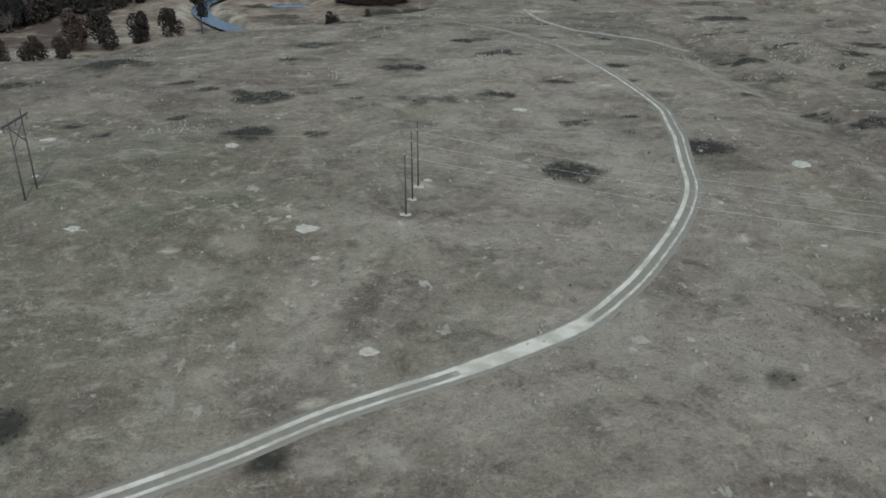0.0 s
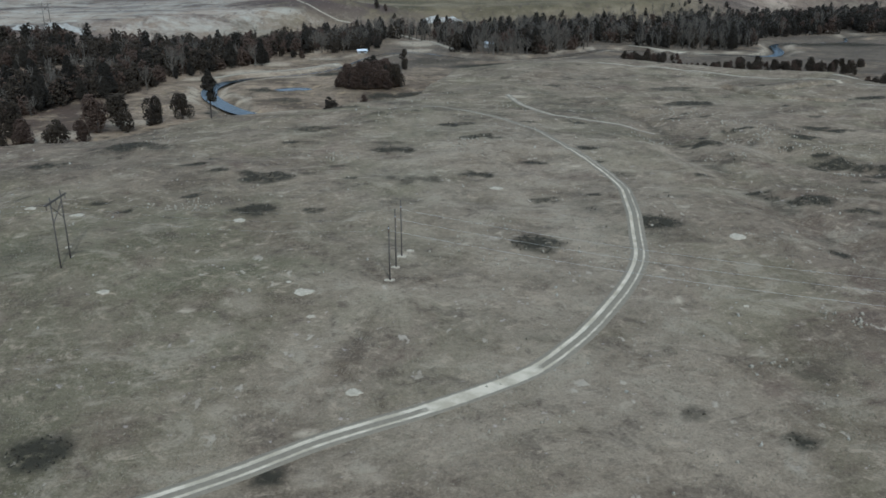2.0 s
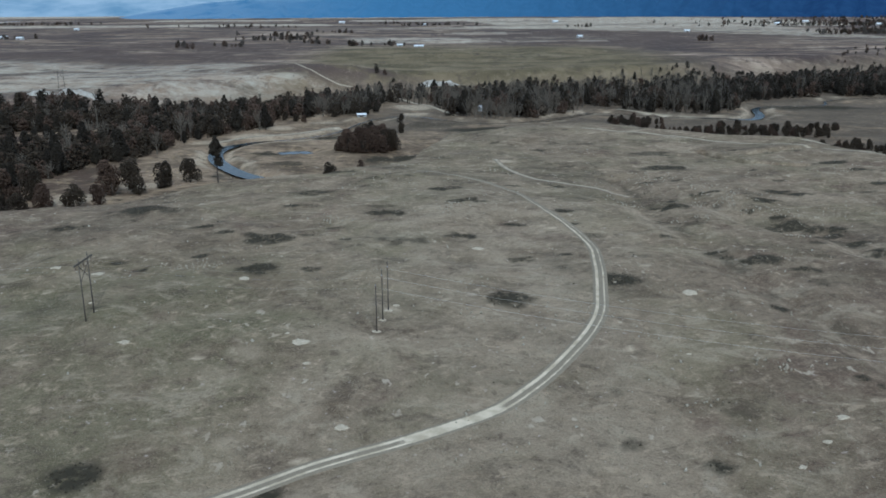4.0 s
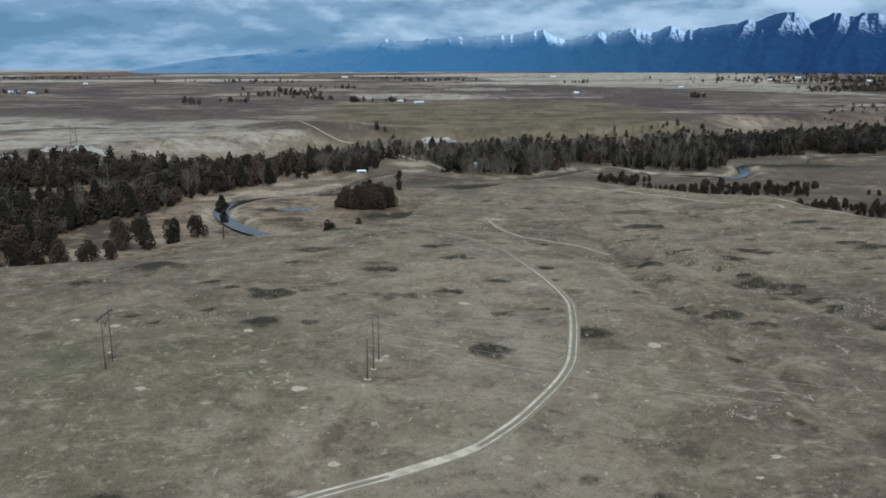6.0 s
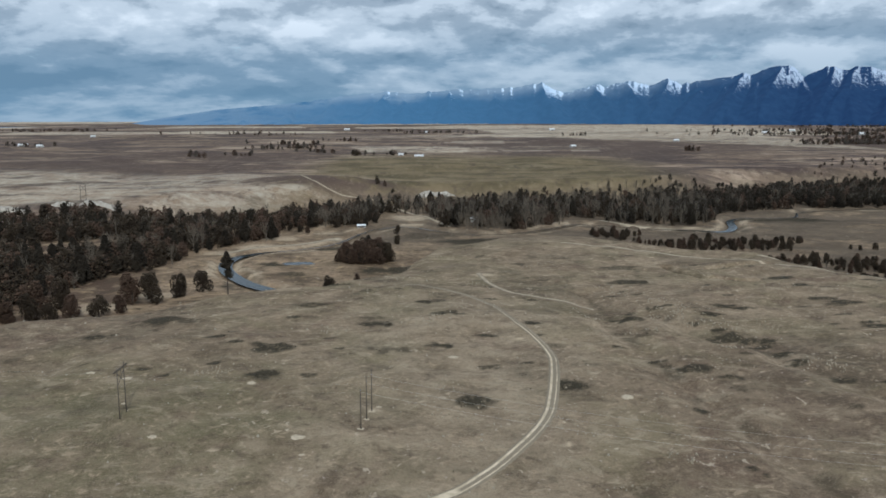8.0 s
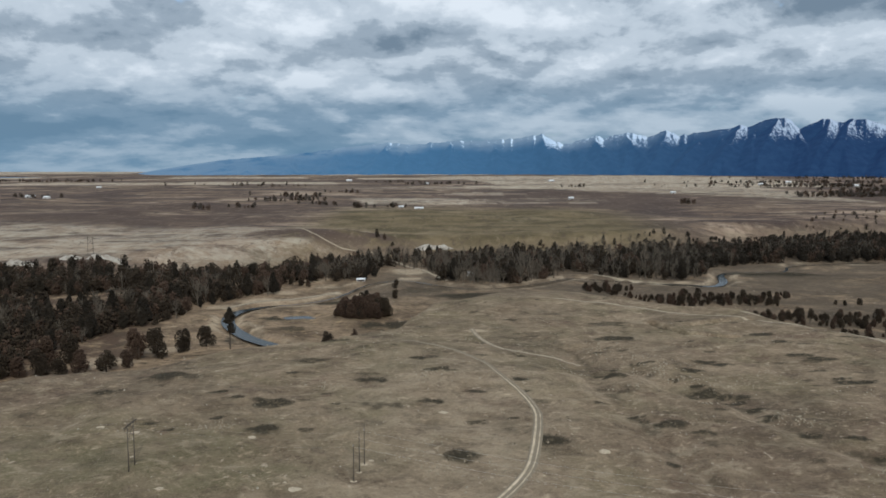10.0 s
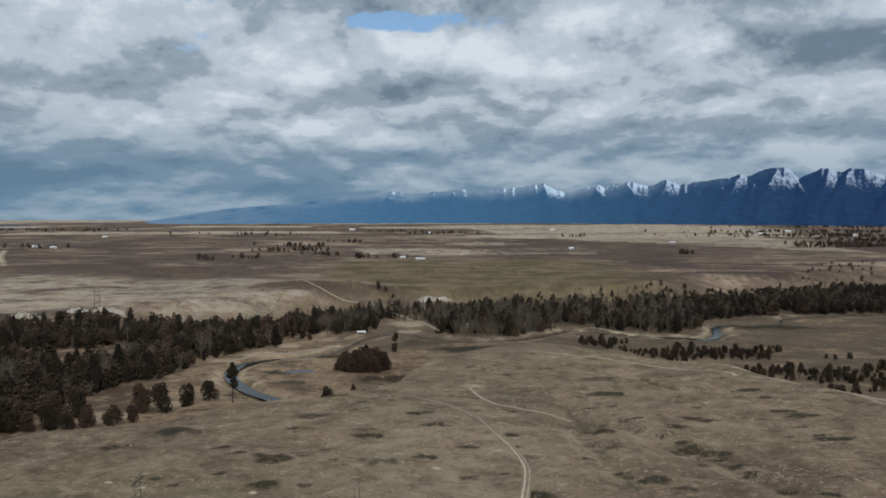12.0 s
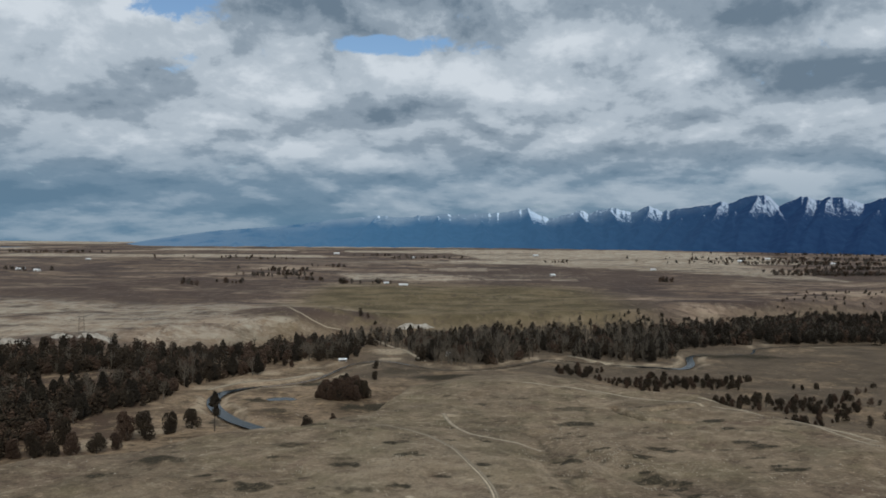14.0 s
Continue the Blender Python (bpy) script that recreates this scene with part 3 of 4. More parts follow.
# sunlit band across the left bench, painted as pale straw
stubble_light = 0.72 * smooth(-40, -130, GX + edge) * smooth(600, 660, GY + edge) * smooth(980, 880, GY + edge + 0.1 * GX)
# long pale stubble fields towards the valley mouth, and a dark ploughed strip before them
FIELDS = [[(122, 3101), (542, 3313), (975, 2749), (1022, 2117), (978, 1536), (751, 1802), (475, 2020), (232, 2417)], [(60, 2010), (124, 2040), (250, 1930), (146, 1860), (20, 1900)]]
PLOUGHED = [(-46, 1985), (120, 1860), (495, 1900), (710, 1684), (432, 1628), (145, 1572)]
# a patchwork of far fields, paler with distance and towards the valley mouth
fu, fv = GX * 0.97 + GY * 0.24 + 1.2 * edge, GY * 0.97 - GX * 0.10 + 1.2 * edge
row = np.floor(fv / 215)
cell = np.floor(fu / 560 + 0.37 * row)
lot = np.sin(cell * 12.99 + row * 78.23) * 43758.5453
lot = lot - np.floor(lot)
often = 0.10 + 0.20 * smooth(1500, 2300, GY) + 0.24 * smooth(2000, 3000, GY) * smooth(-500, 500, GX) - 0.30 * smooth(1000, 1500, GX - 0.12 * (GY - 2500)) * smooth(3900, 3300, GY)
stubble_light = np.maximum(stubble_light, smooth(1150, 1500, GY) * 1.6 * smooth(-0.05, 0.08, often - lot) * (0.55 + 0.45 * smooth(1800, 2600, GY)))
for corners in FIELDS:
    stubble_light = np.maximum(stubble_light, 0.78 * inside(GX + 0.5 * edge, GY + 0.8 * edge, corners))
# pale strip at the far edge, its whiteness standing in for haze
stubble_light = np.maximum(stubble_light, 1.5 * smooth(3700, 3900, GY) * smooth(-0.12, 0.05, fbm(GX, GY, 500, 3, 81)))
# cloud shadow over the left bench, painted as dark soil
plough_shade = smooth(940, 1040, GY + edge) * smooth(1560, 1350, GY) * smooth(-150, -320, GX)
knoll = np.exp(-((GX + 118) / 118) ** 2 - ((GY - 842) / 60) ** 2)
stubble_light = stubble_light * smooth(0.55, 0.30, knoll + 0.3 * fbm(GX, GY, 40, 3, 62))
plough_shade = np.maximum(plough_shade, 1.2 * smooth(0.30, 0.55, knoll + 0.3 * fbm(GX, GY, 40, 3, 62)))
plough_shade = np.maximum(plough_shade, np.maximum(smooth(1500, 1560, GY) * smooth(1900, 1800, GY) * smooth(60, 200, GX), smooth(0.80, 0.88, lot) * smooth(1300, 1600, GY))) * np.clip(1 - stubble_light, 0, 1)
plough_shade = np.maximum(plough_shade, 1.2 * inside(GX + 0.5 * edge, GY + 0.8 * edge, PLOUGHED))
meadow = smooth(-230, -120, GX) * smooth(420, 260, GX) * smooth(1550, 1250, GY + edge)
brush_shade = np.zeros(GX.shape)       # shade in the draws and at their cut banks painted as brush, plus loose brush
on_hill = (GY > -60) & (GY < 330) & (np.abs(GX - 120) < 130)
for k, line in enumerate(DRAWS):
    brush_shade[on_hill] = np.maximum(brush_shade[on_hill], (0.95 if k > 1 else 0.6) * smooth((5, 5, 3.4, 3.0)[k], 1.0, away(GX[on_hill] - (2, 2, 0, 0)[k], GY[on_hill] + (1, 1, 0, 0)[k], line)) * smooth((0.02, 0.02, -0.5, -0.3)[k], (0.16, 0.16, -0.1, 0.0)[k], fbm(GX[on_hill], GY[on_hill], 12, 3, 66)))
brush_shade = np.maximum(brush_shade, 0.30 * smooth(0.10, 0.20, fbm(GX, GY, 22, 4, 68)) * smooth(-60, 60, GY) * (1 - bench))
lit_worn_edge = np.zeros(GX.shape)      # sunlit, thinly turfed brows of the draws painted pale, sand along the river
for line in DRAWS[:2]:
    lit_worn_edge[on_hill] = np.maximum(lit_worn_edge[on_hill], 0.32 * smooth(2.6, 0.4, np.abs(away(GX[on_hill] + 5 + 8 * fbm(GX[on_hill], GY[on_hill], 16, 3, 67), GY[on_hill], line) - 2)) * smooth(-0.12, 0.12, fbm(GX[on_hill], GY[on_hill], 14, 3, 69)))
low_land = (GY > 200) & (GY < 820) & (np.abs(GX - 150) < 520)
bank = away(GX[low_land], GY[low_land], RIVER) + 22 * fbm(GX[low_land], GY[low_land], 26, 4, 65)
lit_worn_edge[low_land] = np.maximum(lit_worn_edge[low_land], 0.75 * smooth(6, 1, np.abs(bank - 13)) * smooth(-0.12, 0.12, fbm(GX[low_land], GY[low_land], 40, 3, 64)) * in_bottom[low_land])
# where the flats are dull and the painted cloud shadow lies
marsh_shade = smooth(150, 330, GX) + smooth(-90, -20, GX) * smooth(430, 480, GY)
# greener sward below the line of poles; bright middle painted as bleached grass inside the bend, shaded side as brown
# thin turf on the slope beyond the draws
uneven = 26 * fbm(GX, GY, 42, 4, 44)
sward = smooth(-8, -46, GX + uneven) * smooth(95, 40, GY + uneven) + 0.5 * smooth(0.05, 0.2, fbm(GX, GY, 60, 3, 45)) * smooth(120, 60, GX)
bleached = smooth(-30, 6, GX + uneven) * smooth(78, 52, GX + uneven - 0.1 * GY) * smooth(-78, -50, GY + uneven) * smooth(230, 150, GY + uneven)
brown = smooth(84, 112, GX + uneven - 0.05 * GY) * smooth(130, 60, GY + uneven) + smooth(-70, -120, GX + uneven) * smooth(60, 110, GY)
TRAITS = (("sward", np.clip(sward, 0, 1)), ("bleached", bleached), ("brown", np.clip(brown, 0, 1)), ("litter", smooth(-150, -200, GX + 0.12 * (GY - 350)) * in_bottom), ("marsh_shade", 0.75 * np.clip(marsh_shade, 0, 1)), ("bottom", in_bottom * 0.95), ("bench", bench), ("stubble_light", stubble_light), ("plough_shade", plough_shade * 0.8), ("meadow", meadow), ("pale", np.maximum(spots(GX, GY, PALE, 0.45, 0.9), lit_worn_edge)), ("brush", np.maximum(spots(GX, GY, BRUSH, 0.35, 2.0), brush_shade)))
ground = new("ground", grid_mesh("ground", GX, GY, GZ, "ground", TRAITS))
tagged(ground, "dry tan prairie with brush patches, river bottom and far fields", "ground", kind="structure")


# ---- wheel track over the bluff ----
def ribbon(name, line, half, mat, lift, columns, worn, sag=0.0, taper=lambda a: 1 + 0 * a):
    """A strip that follows the land."""
    pts = np.array(line)
    way = np.gradient(pts, axis=0)
    way /= np.linalg.norm(way, axis=1)[:, None]
    side = np.stack([way[:, 1], -way[:, 0]], -1)
    u = np.linspace(-1, 1, columns)
    X = pts[:, 0:1] + side[:, 0:1] * u * half
    Y = pts[:, 1:2] + side[:, 1:2] * u * half
    w = worn(np.broadcast_to(u, X.shape), np.arange(len(pts))[:, None] / len(pts))
    X = pts[:, 0:1] + (X - pts[:, 0:1]) * taper(np.arange(len(pts))[:, None] / len(pts))
    Y = pts[:, 1:2] + (Y - pts[:, 1:2]) * taper(np.arange(len(pts))[:, None] / len(pts))
    Z = height(X, Y) + lift - sag * w - 0.12 * np.abs(u) ** 6
    return grid_mesh(name, X, Y, Z, mat, (("worn", w),))


def dense(line, gap):
    pts = np.array(line)
    d = np.concatenate([[0], np.cumsum(np.linalg.norm(np.diff(pts, axis=0), axis=1))])
    t = np.arange(0, d[-1], gap)
    return np.stack([np.interp(t, d, pts[:, 0]), np.interp(t, d, pts[:, 1])], -1)


TRACK = [(-75, -96), (-52, -82), (-30, -68.5), (-19, -61.5), (-7, -53.3), (8.5, -45), (25.8, -34.2), (35.6, -23.6), (43.4, -12), (50.8, 1.2), (57.5, 17), (61, 33), (65.5, 61), (67.5, 84), (65, 108),
         (58, 133), (52, 158), (47, 172), (36, 193), (22, 206), (4, 219)]


def two_ruts(u, along):
    inner = smooth(0.30, 0.10, np.abs(u + 0.42)) * (1 + 0.15 * smooth(0.29, 0.34, along))
    outer = smooth(0.22, 0.06, np.abs(u - 0.46)) * (1 - 0.35 * smooth(0.30, 0.36, along))
    spread = smooth(0.232, 0.25, along) * smooth(0.315, 0.295, along) * smooth(0.85, 0.55, np.abs(u)) * 0.85
    fade = smooth(0.90, 0.52, along)
    return np.maximum(np.maximum(inner, outer), spread) * (0.40 + 0.60 * fade)


track = new("dirt_road", ribbon("dirt_road", dense(rounded(TRACK), 0.8), 2.15, "track", 0.14, 31, two_ruts, 0.08, lambda a: 1 - 0.35 * smooth(0.5, 0.8, a)))
tagged(track, "pale two-rut dirt track with a grassy middle curving over the bluff", "road", kind="structure")
PATHS = [([(100, 172), (85, 183), (66, 194), (56, 208), (50, 232), (46, 258)], 1.6), ([(110, 360), (130, 350), (161, 330), (187, 305), (215, 285), (238, 262), (262, 222), (290, 170)], 1.8),
         ([(228, 296), (250, 262), (266, 218), (276, 180), (290, 140)], 1.5), ([(-151, 413), (-131, 447), (-103, 462), (-80, 488), (-66, 512)], 3.2), ([(-34, 760), (-14, 705), (7, 661), (22, 612), (32, 577)], 3.0),
         ([(190, 628), (216, 586), (252, 566), (284, 546)], 4.0), ([(-164, 862), (-150, 832), (-131, 804), (-108, 800), (-82, 804), (-60, 812)], 1.7), ([(-990, 1640), (-960, 1580), (-860, 1380), (-735, 1160), (-720, 1140)], 8.0)]
for line, half in PATHS:
    ob = new("footpath", ribbon("footpath", dense(rounded(line), 1.5), half, "track", 0.16, 9, lambda u, a: 0.56 * smooth(1.0, 0.3, np.abs(u)) + 0 * a))
    tagged(ob, "faint pale dirt track through dry grass", "road", kind="structure")


# ---- bare chalky spots in the turf ----
def bare_patch(x, y, w, seed):
    a, d = np.meshgrid(np.linspace(0, 2 * math.pi, 37), np.linspace(0.02, 1, 7))
    edge = 1 + 1.1 * fbm(np.cos(a) * 2 + 7 * seed, np.sin(a) * 2, 1.1, 3, seed)
    px, py = x + 1.2 * w * d * edge * np.cos(a), y + w * d * edge * np.sin(a)
    px[:, -1], py[:, -1] = px[:, 0], py[:, 0]
    ob = new("bare_patch", grid_mesh("bare_patch", px, py, height(px, py) + 0.14 - 0.30 * d ** 8, "chalk"))
    tagged(ob, "bare cream-coloured chalky spot in dry turf", "bare ground", kind="structure")


for k, (x, y, w) in enumerate(BARE):
    bare_patch(x, y, w, k)


# ---- river and pond ----
def flat_strip(line, half, z):
    pts = dense(line, 3)
    way = np.gradient(pts, axis=0)
    way /= np.linalg.norm(way, axis=1)[:, None]
    side = np.stack([way[:, 1], -way[:, 0]], -1)
    u = np.linspace(-1, 1, 5)
    half = half(np.linspace(0, 1, len(pts)))[:, None]
    return pts[:, 0:1] + side[:, 0:1] * u * half, pts[:, 1:2] + side[:, 1:2] * u * half, z


RX, RY, RZ = flat_strip(RIVER, lambda a: 1.1 + 3.9 * smooth(0.20, 0.14, a) + 3.0 * smooth(0.58, 0.64, a) * smooth(0.76, 0.70, a), -18.1)
water = new("river", grid_mesh("river", RX, RY, np.full(RX.shape, RZ), "water"))
tagged(water, "calm grey-blue river winding between low sandy banks", "river", kind="structure")
A, R = np.meshgrid(np.linspace(0, 2 * math.pi, 40), np.linspace(0.02, 1, 5))
pond = new("pond", grid_mesh("pond", -84 + 14 * R * np.cos(A) * (1 + 0.9 * fbm(np.cos(A) * 3, np.sin(A) * 3, 1.5, 3, 5)), 383 + 8 * R * np.sin(A) * (1 + 1.2 * fbm(np.cos(A) * 3, np.sin(A) * 3, 1.2, 3, 9)), np.full(A.shape, -18.45), "water"))
tagged(pond, "small still pond on the tan river bottom", "pond", kind="structure")


# ---- far mountain range ----
RIDGE_AT = (-60, -32, -21, -19, -15.3, -11.5, -9.1, -6.8, -4.8, -4.0, -2.0, 0.4, 1.6, 4.8, 6.2, 6.9, 7.7, 8.3, 9.5, 10.5, 11.0, 11.8, 12.6, 13.5, 14.1, 15.2, 16.1, 16.7,
            18.0, 19.2, 19.9, 20.4, 21.5, 22.2, 22.9, 23.5, 24.0, 24.8, 25.3, 26.0, 26.5, 27.4, 28.5, 30.5, 32, 36, 45, 60)
RIDGE_UP = (-20, -20, 6, 35, 81, 106, 125, 154, 167, 176, 167, 189, 186, 198, 214, 223, 186, 166, 190, 212, 198, 214, 229, 219, 207, 236, 210, 217,
            231, 241, 259, 252, 283, 296, 284, 240, 259, 283, 285, 260, 283, 272, 246, 290, 268, 296, 250, 180)


def mountains():
    """One crest with a spur below every summit; forest on the spurs, snow in the high hollows."""
    az, v = np.meshgrid(np.radians(np.linspace(-60, 60, 1700)), np.linspace(0, 1, 90))
    deg = np.degrees(az)
    s = deg * 75.0
    top = np.interp(deg, RIDGE_AT, RIDGE_UP)
    top = top - (9 * (np.abs(2 * value_noise(s / 42 + 0.3, s * 0, 3) - 1) - 0.5) + 8 * fbm(s, s * 0, 20, 4, 4)) * smooth(60, 200, top)
    top = np.where(top < 8, -20, top)
    r = 3980 + 560 * v
    body = np.maximum(top, 0) * v ** 1.55 * 0.98
    wander = 34 * fbm(s, v * 400, 120, 3, 3)
    summits = [(a, h) for a, h, before, after in zip(RIDGE_AT[1:], RIDGE_UP[1:], RIDGE_UP, RIDGE_UP[2:]) if h > before and h > after and h > 100]
    summits += [(a, float(np.interp(a, RIDGE_AT, RIDGE_UP)) * 0.92) for a in (-13.5, -10, -7.5, -2.8, 3.4, 8.9, 13.1, 17.4, 18.8, 20.9, 23.3, 25.8, 29.4)]
    ridge = np.full(s.shape, -500.0)
    for k, (a, h) in enumerate(summits):
        lean = 130 * math.sin(a * 5.3 + k)
        d = np.abs(s - 75 * a + wander - lean * (1 - v) ** 1.3)
        ridge = np.maximum(ridge, h * 0.97 * v ** 0.72 - (0.50 + 0.30 * v) * d)
    z = np.maximum(body, ridge)
    small = 1 - np.abs(2 * value_noise((s + wander) / 38, v * 3.5, 9) - 1)
    z = z + (9 * (small - 0.5) + 7 * fbm(s, v * 500, 30, 4, 15)) * np.sin(np.pi * v) * smooth(0, 80, top)
    z = np.minimum(z, np.maximum(top, 0) * (r / 4540) * (0.30 + 0.70 * v))
    z = np.where(v > 0.995, top, z)
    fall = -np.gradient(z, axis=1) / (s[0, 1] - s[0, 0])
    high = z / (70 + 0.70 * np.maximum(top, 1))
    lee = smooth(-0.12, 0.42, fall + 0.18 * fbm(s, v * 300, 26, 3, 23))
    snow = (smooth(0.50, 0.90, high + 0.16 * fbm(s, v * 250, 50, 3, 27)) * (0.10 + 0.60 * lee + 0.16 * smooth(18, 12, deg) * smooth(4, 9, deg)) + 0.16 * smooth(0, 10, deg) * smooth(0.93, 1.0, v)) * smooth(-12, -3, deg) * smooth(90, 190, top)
    z = np.where(v < 0.02, -10, z)
    # how much painted haze and pale cloud veil each slope carries
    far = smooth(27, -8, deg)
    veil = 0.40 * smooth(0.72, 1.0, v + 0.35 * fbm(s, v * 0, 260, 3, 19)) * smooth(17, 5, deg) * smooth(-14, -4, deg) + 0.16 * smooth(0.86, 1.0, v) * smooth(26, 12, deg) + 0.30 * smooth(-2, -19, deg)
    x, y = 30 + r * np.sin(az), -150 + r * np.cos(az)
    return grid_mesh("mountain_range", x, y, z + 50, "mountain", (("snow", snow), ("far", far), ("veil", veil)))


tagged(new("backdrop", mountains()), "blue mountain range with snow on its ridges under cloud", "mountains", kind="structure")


# ---- trees ----
CLUMP = np.array([(1, 0, -0.35), (-0.5, 0.87, -0.35), (-0.5, -0.87, -0.35), (0, 0, 1.0)])
CLUMP_TRIS = np.array([(0, 1, 3), (1, 2, 3), (2, 0, 3), (2, 1, 0)])


def clumps(centres, sizes, r):
    """Many small ragged tufts of leaf at the given centres."""
    n = len(centres)
    jitter = CLUMP[None] * r.uniform(0.45, 1.4, (n, 4, 3)) * np.asarray(sizes)[:, None, None]
    a = r.uniform(0, 2 * math.pi, n)
    c, s = np.cos(a)[:, None], np.sin(a)[:, None]
    v = np.stack([jitter[..., 0] * c - jitter[..., 1] * s, jitter[..., 0] * s + jitter[..., 1] * c, jitter[..., 2]], -1) + np.asarray(centres)[:, None]
    return v.reshape(-1, 3), (CLUMP_TRIS[None] + 4 * np.arange(n)[:, None, None]).reshape(-1, 3)


def conifer_points(r, tall, wide, count, lean=0.0):
    """Crown of a pine or fir: whorls that narrow to the tip, with gaps."""
    h = r.beta(1.2, 1.35, count)
    a = r.uniform(0, 2 * math.pi, count)
    lobes = 1 + 0.30 * np.sin(a * 2 + 7 * h + r.uniform(0, 6)) + 0.25 * np.sin(a * 3 - 11 * h + r.uniform(0, 6))
    reach = wide * (1 - h) ** 0.52 * np.minimum(1, 0.45 + 2.2 * h) * lobes * np.sqrt(r.uniform(0.15, 1, count)) + 0.15
    z = tall * (0.10 + 0.90 * h) - 0.18 * reach
    return np.stack([reach * np.cos(a) + lean * z, reach * np.sin(a), z], -1), tall * 0.050 * (1.15 - 0.45 * h)


def round_points(r, tall, wide, count):
    """Crown of a juniper or thick shrub: uneven, domed, down to the ground."""
    lumps = r.uniform(-1, 1, (9, 3)) * np.array([0.58, 0.58, 0.36]) * np.array([wide, wide, tall]) + np.array([0, 0, tall * 0.50])
    pick = r.integers(0, 9, count)
    d = r.normal(0, 1, (count, 3))
    d /= np.linalg.norm(d, axis=1)[:, None]
    p = lumps[pick] + d * np.cbrt(r.uniform(0.2, 1, count))[:, None] * np.array([wide * 0.5, wide * 0.5, tall * 0.30])
    up = np.clip(p[:, 2] / tall, 0.04, 1)
    p[:, :2] *= (1.06 - 0.44 * up ** 2.4)[:, None]
    p[:, 2] = up * tall
    return p, tall * r.uniform(0.035, 0.065, count)


def trunk_mesh(r, tall, thick, mat="bark"):
    bend = r.uniform(-0.03, 0.03, 2) * tall
    v, f = tube([(0, 0, -0.8), (bend[0] * 0.3, bend[1] * 0.3, tall * 0.3), (bend[0], bend[1], tall * 0.7), (bend[0] * 1.2, bend[1] * 1.2, tall)], [thick * 1.25, thick, thick * 0.55, thick * 0.1])
    pieces = [(v, f)]
    for k in range(6):
        a, z = r.uniform(0, 6.28), tall * r.uniform(0.25, 0.8)
        l = tall * 0.16 * (1.2 - z / tall)
        base = Vector((bend[0] * z / tall, bend[1] * z / tall, z))
        pieces.append(tube([base, base + Vector((l * math.cos(a), l * math.sin(a), 0.25 * l))], [thick * 0.3, thick * 0.08], 4))
    v, f = joined(pieces)
    return mesh_of("trunk", v, f, mat)


def bare_pieces(r, tall, thick, limbs, twigs):
    """A leafless cottonwood: upswept limbs and a haze of fine twigs."""
    trunk, crown = [], []
    trunk.append(tube([(0, 0, -0.8), (0.02 * tall, 0, tall * 0.35), (0, 0.02 * tall, tall * 0.7), (0.02 * tall, 0, tall * 0.98)], [thick * 1.3, thick, thick * 0.55, thick * 0.12]))
    for k in range(limbs):
        a, z = r.uniform(0, 6.28), tall * r.uniform(0.18, 0.75)
        l = tall * r.uniform(0.22, 0.42) * (1.15 - z / tall)
        out = Vector((math.cos(a), math.sin(a), 0))
        p0 = Vector((0.01 * tall, 0.01 * tall, z))
        p1 = p0 + out * l * 0.45 + Vector((0, 0, l * 0.6))
        p2 = p1 + out * l * 0.25 + Vector((0, 0, l * 0.8))
        trunk.append(tube([p0, p1, p2], [thick * 0.4, thick * 0.25, thick * 0.06], 4))
        for q in range(twigs):
            b = p0.lerp(p1, r.uniform(0.3, 1)) if q % 2 else p1.lerp(p2, r.uniform(0, 1))
            w = Vector((r.normal(0, 0.45) + out.x * 0.4, r.normal(0, 0.45) + out.y * 0.4, r.uniform(0.5, 1.1))).normalized()
            s = w.cross(Vector((r.uniform(-1, 1), r.uniform(-1, 1), 0.2))).normalized() * thick * 0.30
            e = b + w * l * r.uniform(0.3, 0.65)
            crown.append(([b - s, b + s, e, b + w.cross(s)], [(0, 1, 2), (1, 3, 2), (3, 0, 2)]))
    return joined(trunk), joined(crown)


def tree_kind(name, label, shape, seed):
    r = np.random.default_rng(seed)
    root = empty(name)
    if shape == "conifer":
        tall = 13 * r.uniform(0.9, 1.15)
        part("trunk", trunk_mesh(r, tall * 0.96, 0.24), root)
        c, s = conifer_points(r, tall, tall * r.uniform(0.19, 0.27), 1050, r.uniform(-0.02, 0.02))
        s = s * 0.78
        part("crown", soup_mesh("crown", *clumps(c, s, r), "needles"), root)
    elif shape == "round":
        tall = 8 * r.uniform(0.9, 1.1)
        part("trunk", trunk_mesh(r, tall * 0.7, 0.22), root)
        c, s = round_points(r, tall, tall * r.uniform(0.42, 0.50), 1350)
        s = s * 0.72
        part("crown", soup_mesh("crown", *clumps(c, s, r), "juniper" if seed % 3 else "russet"), root)
    else:
        tall = 14 * r.uniform(0.9, 1.1)
        t, c = bare_pieces(r, tall, 0.25, 16, 12)
        part("trunk", mesh_of("trunk", *t, "bare"), root)
        part("crown", mesh_of("crown", *c, "bare"), root)
    return tagged(root, label, "tree", "trees of the river bottom")


CONIFERS = [tree_kind("conifer_tree", "dark green conifer on the river bottom", "conifer", k) for k in range(11, 16)]
ROUNDS = [tree_kind("juniper_tree", "rounded dark juniper on dry tan ground", "round", k) for k in range(21, 27)]
BARES = [tree_kind("cottonwood_tree", "leafless grey cottonwood among conifers", "bare", k) for k in range(31, 35)]
first_use = set()


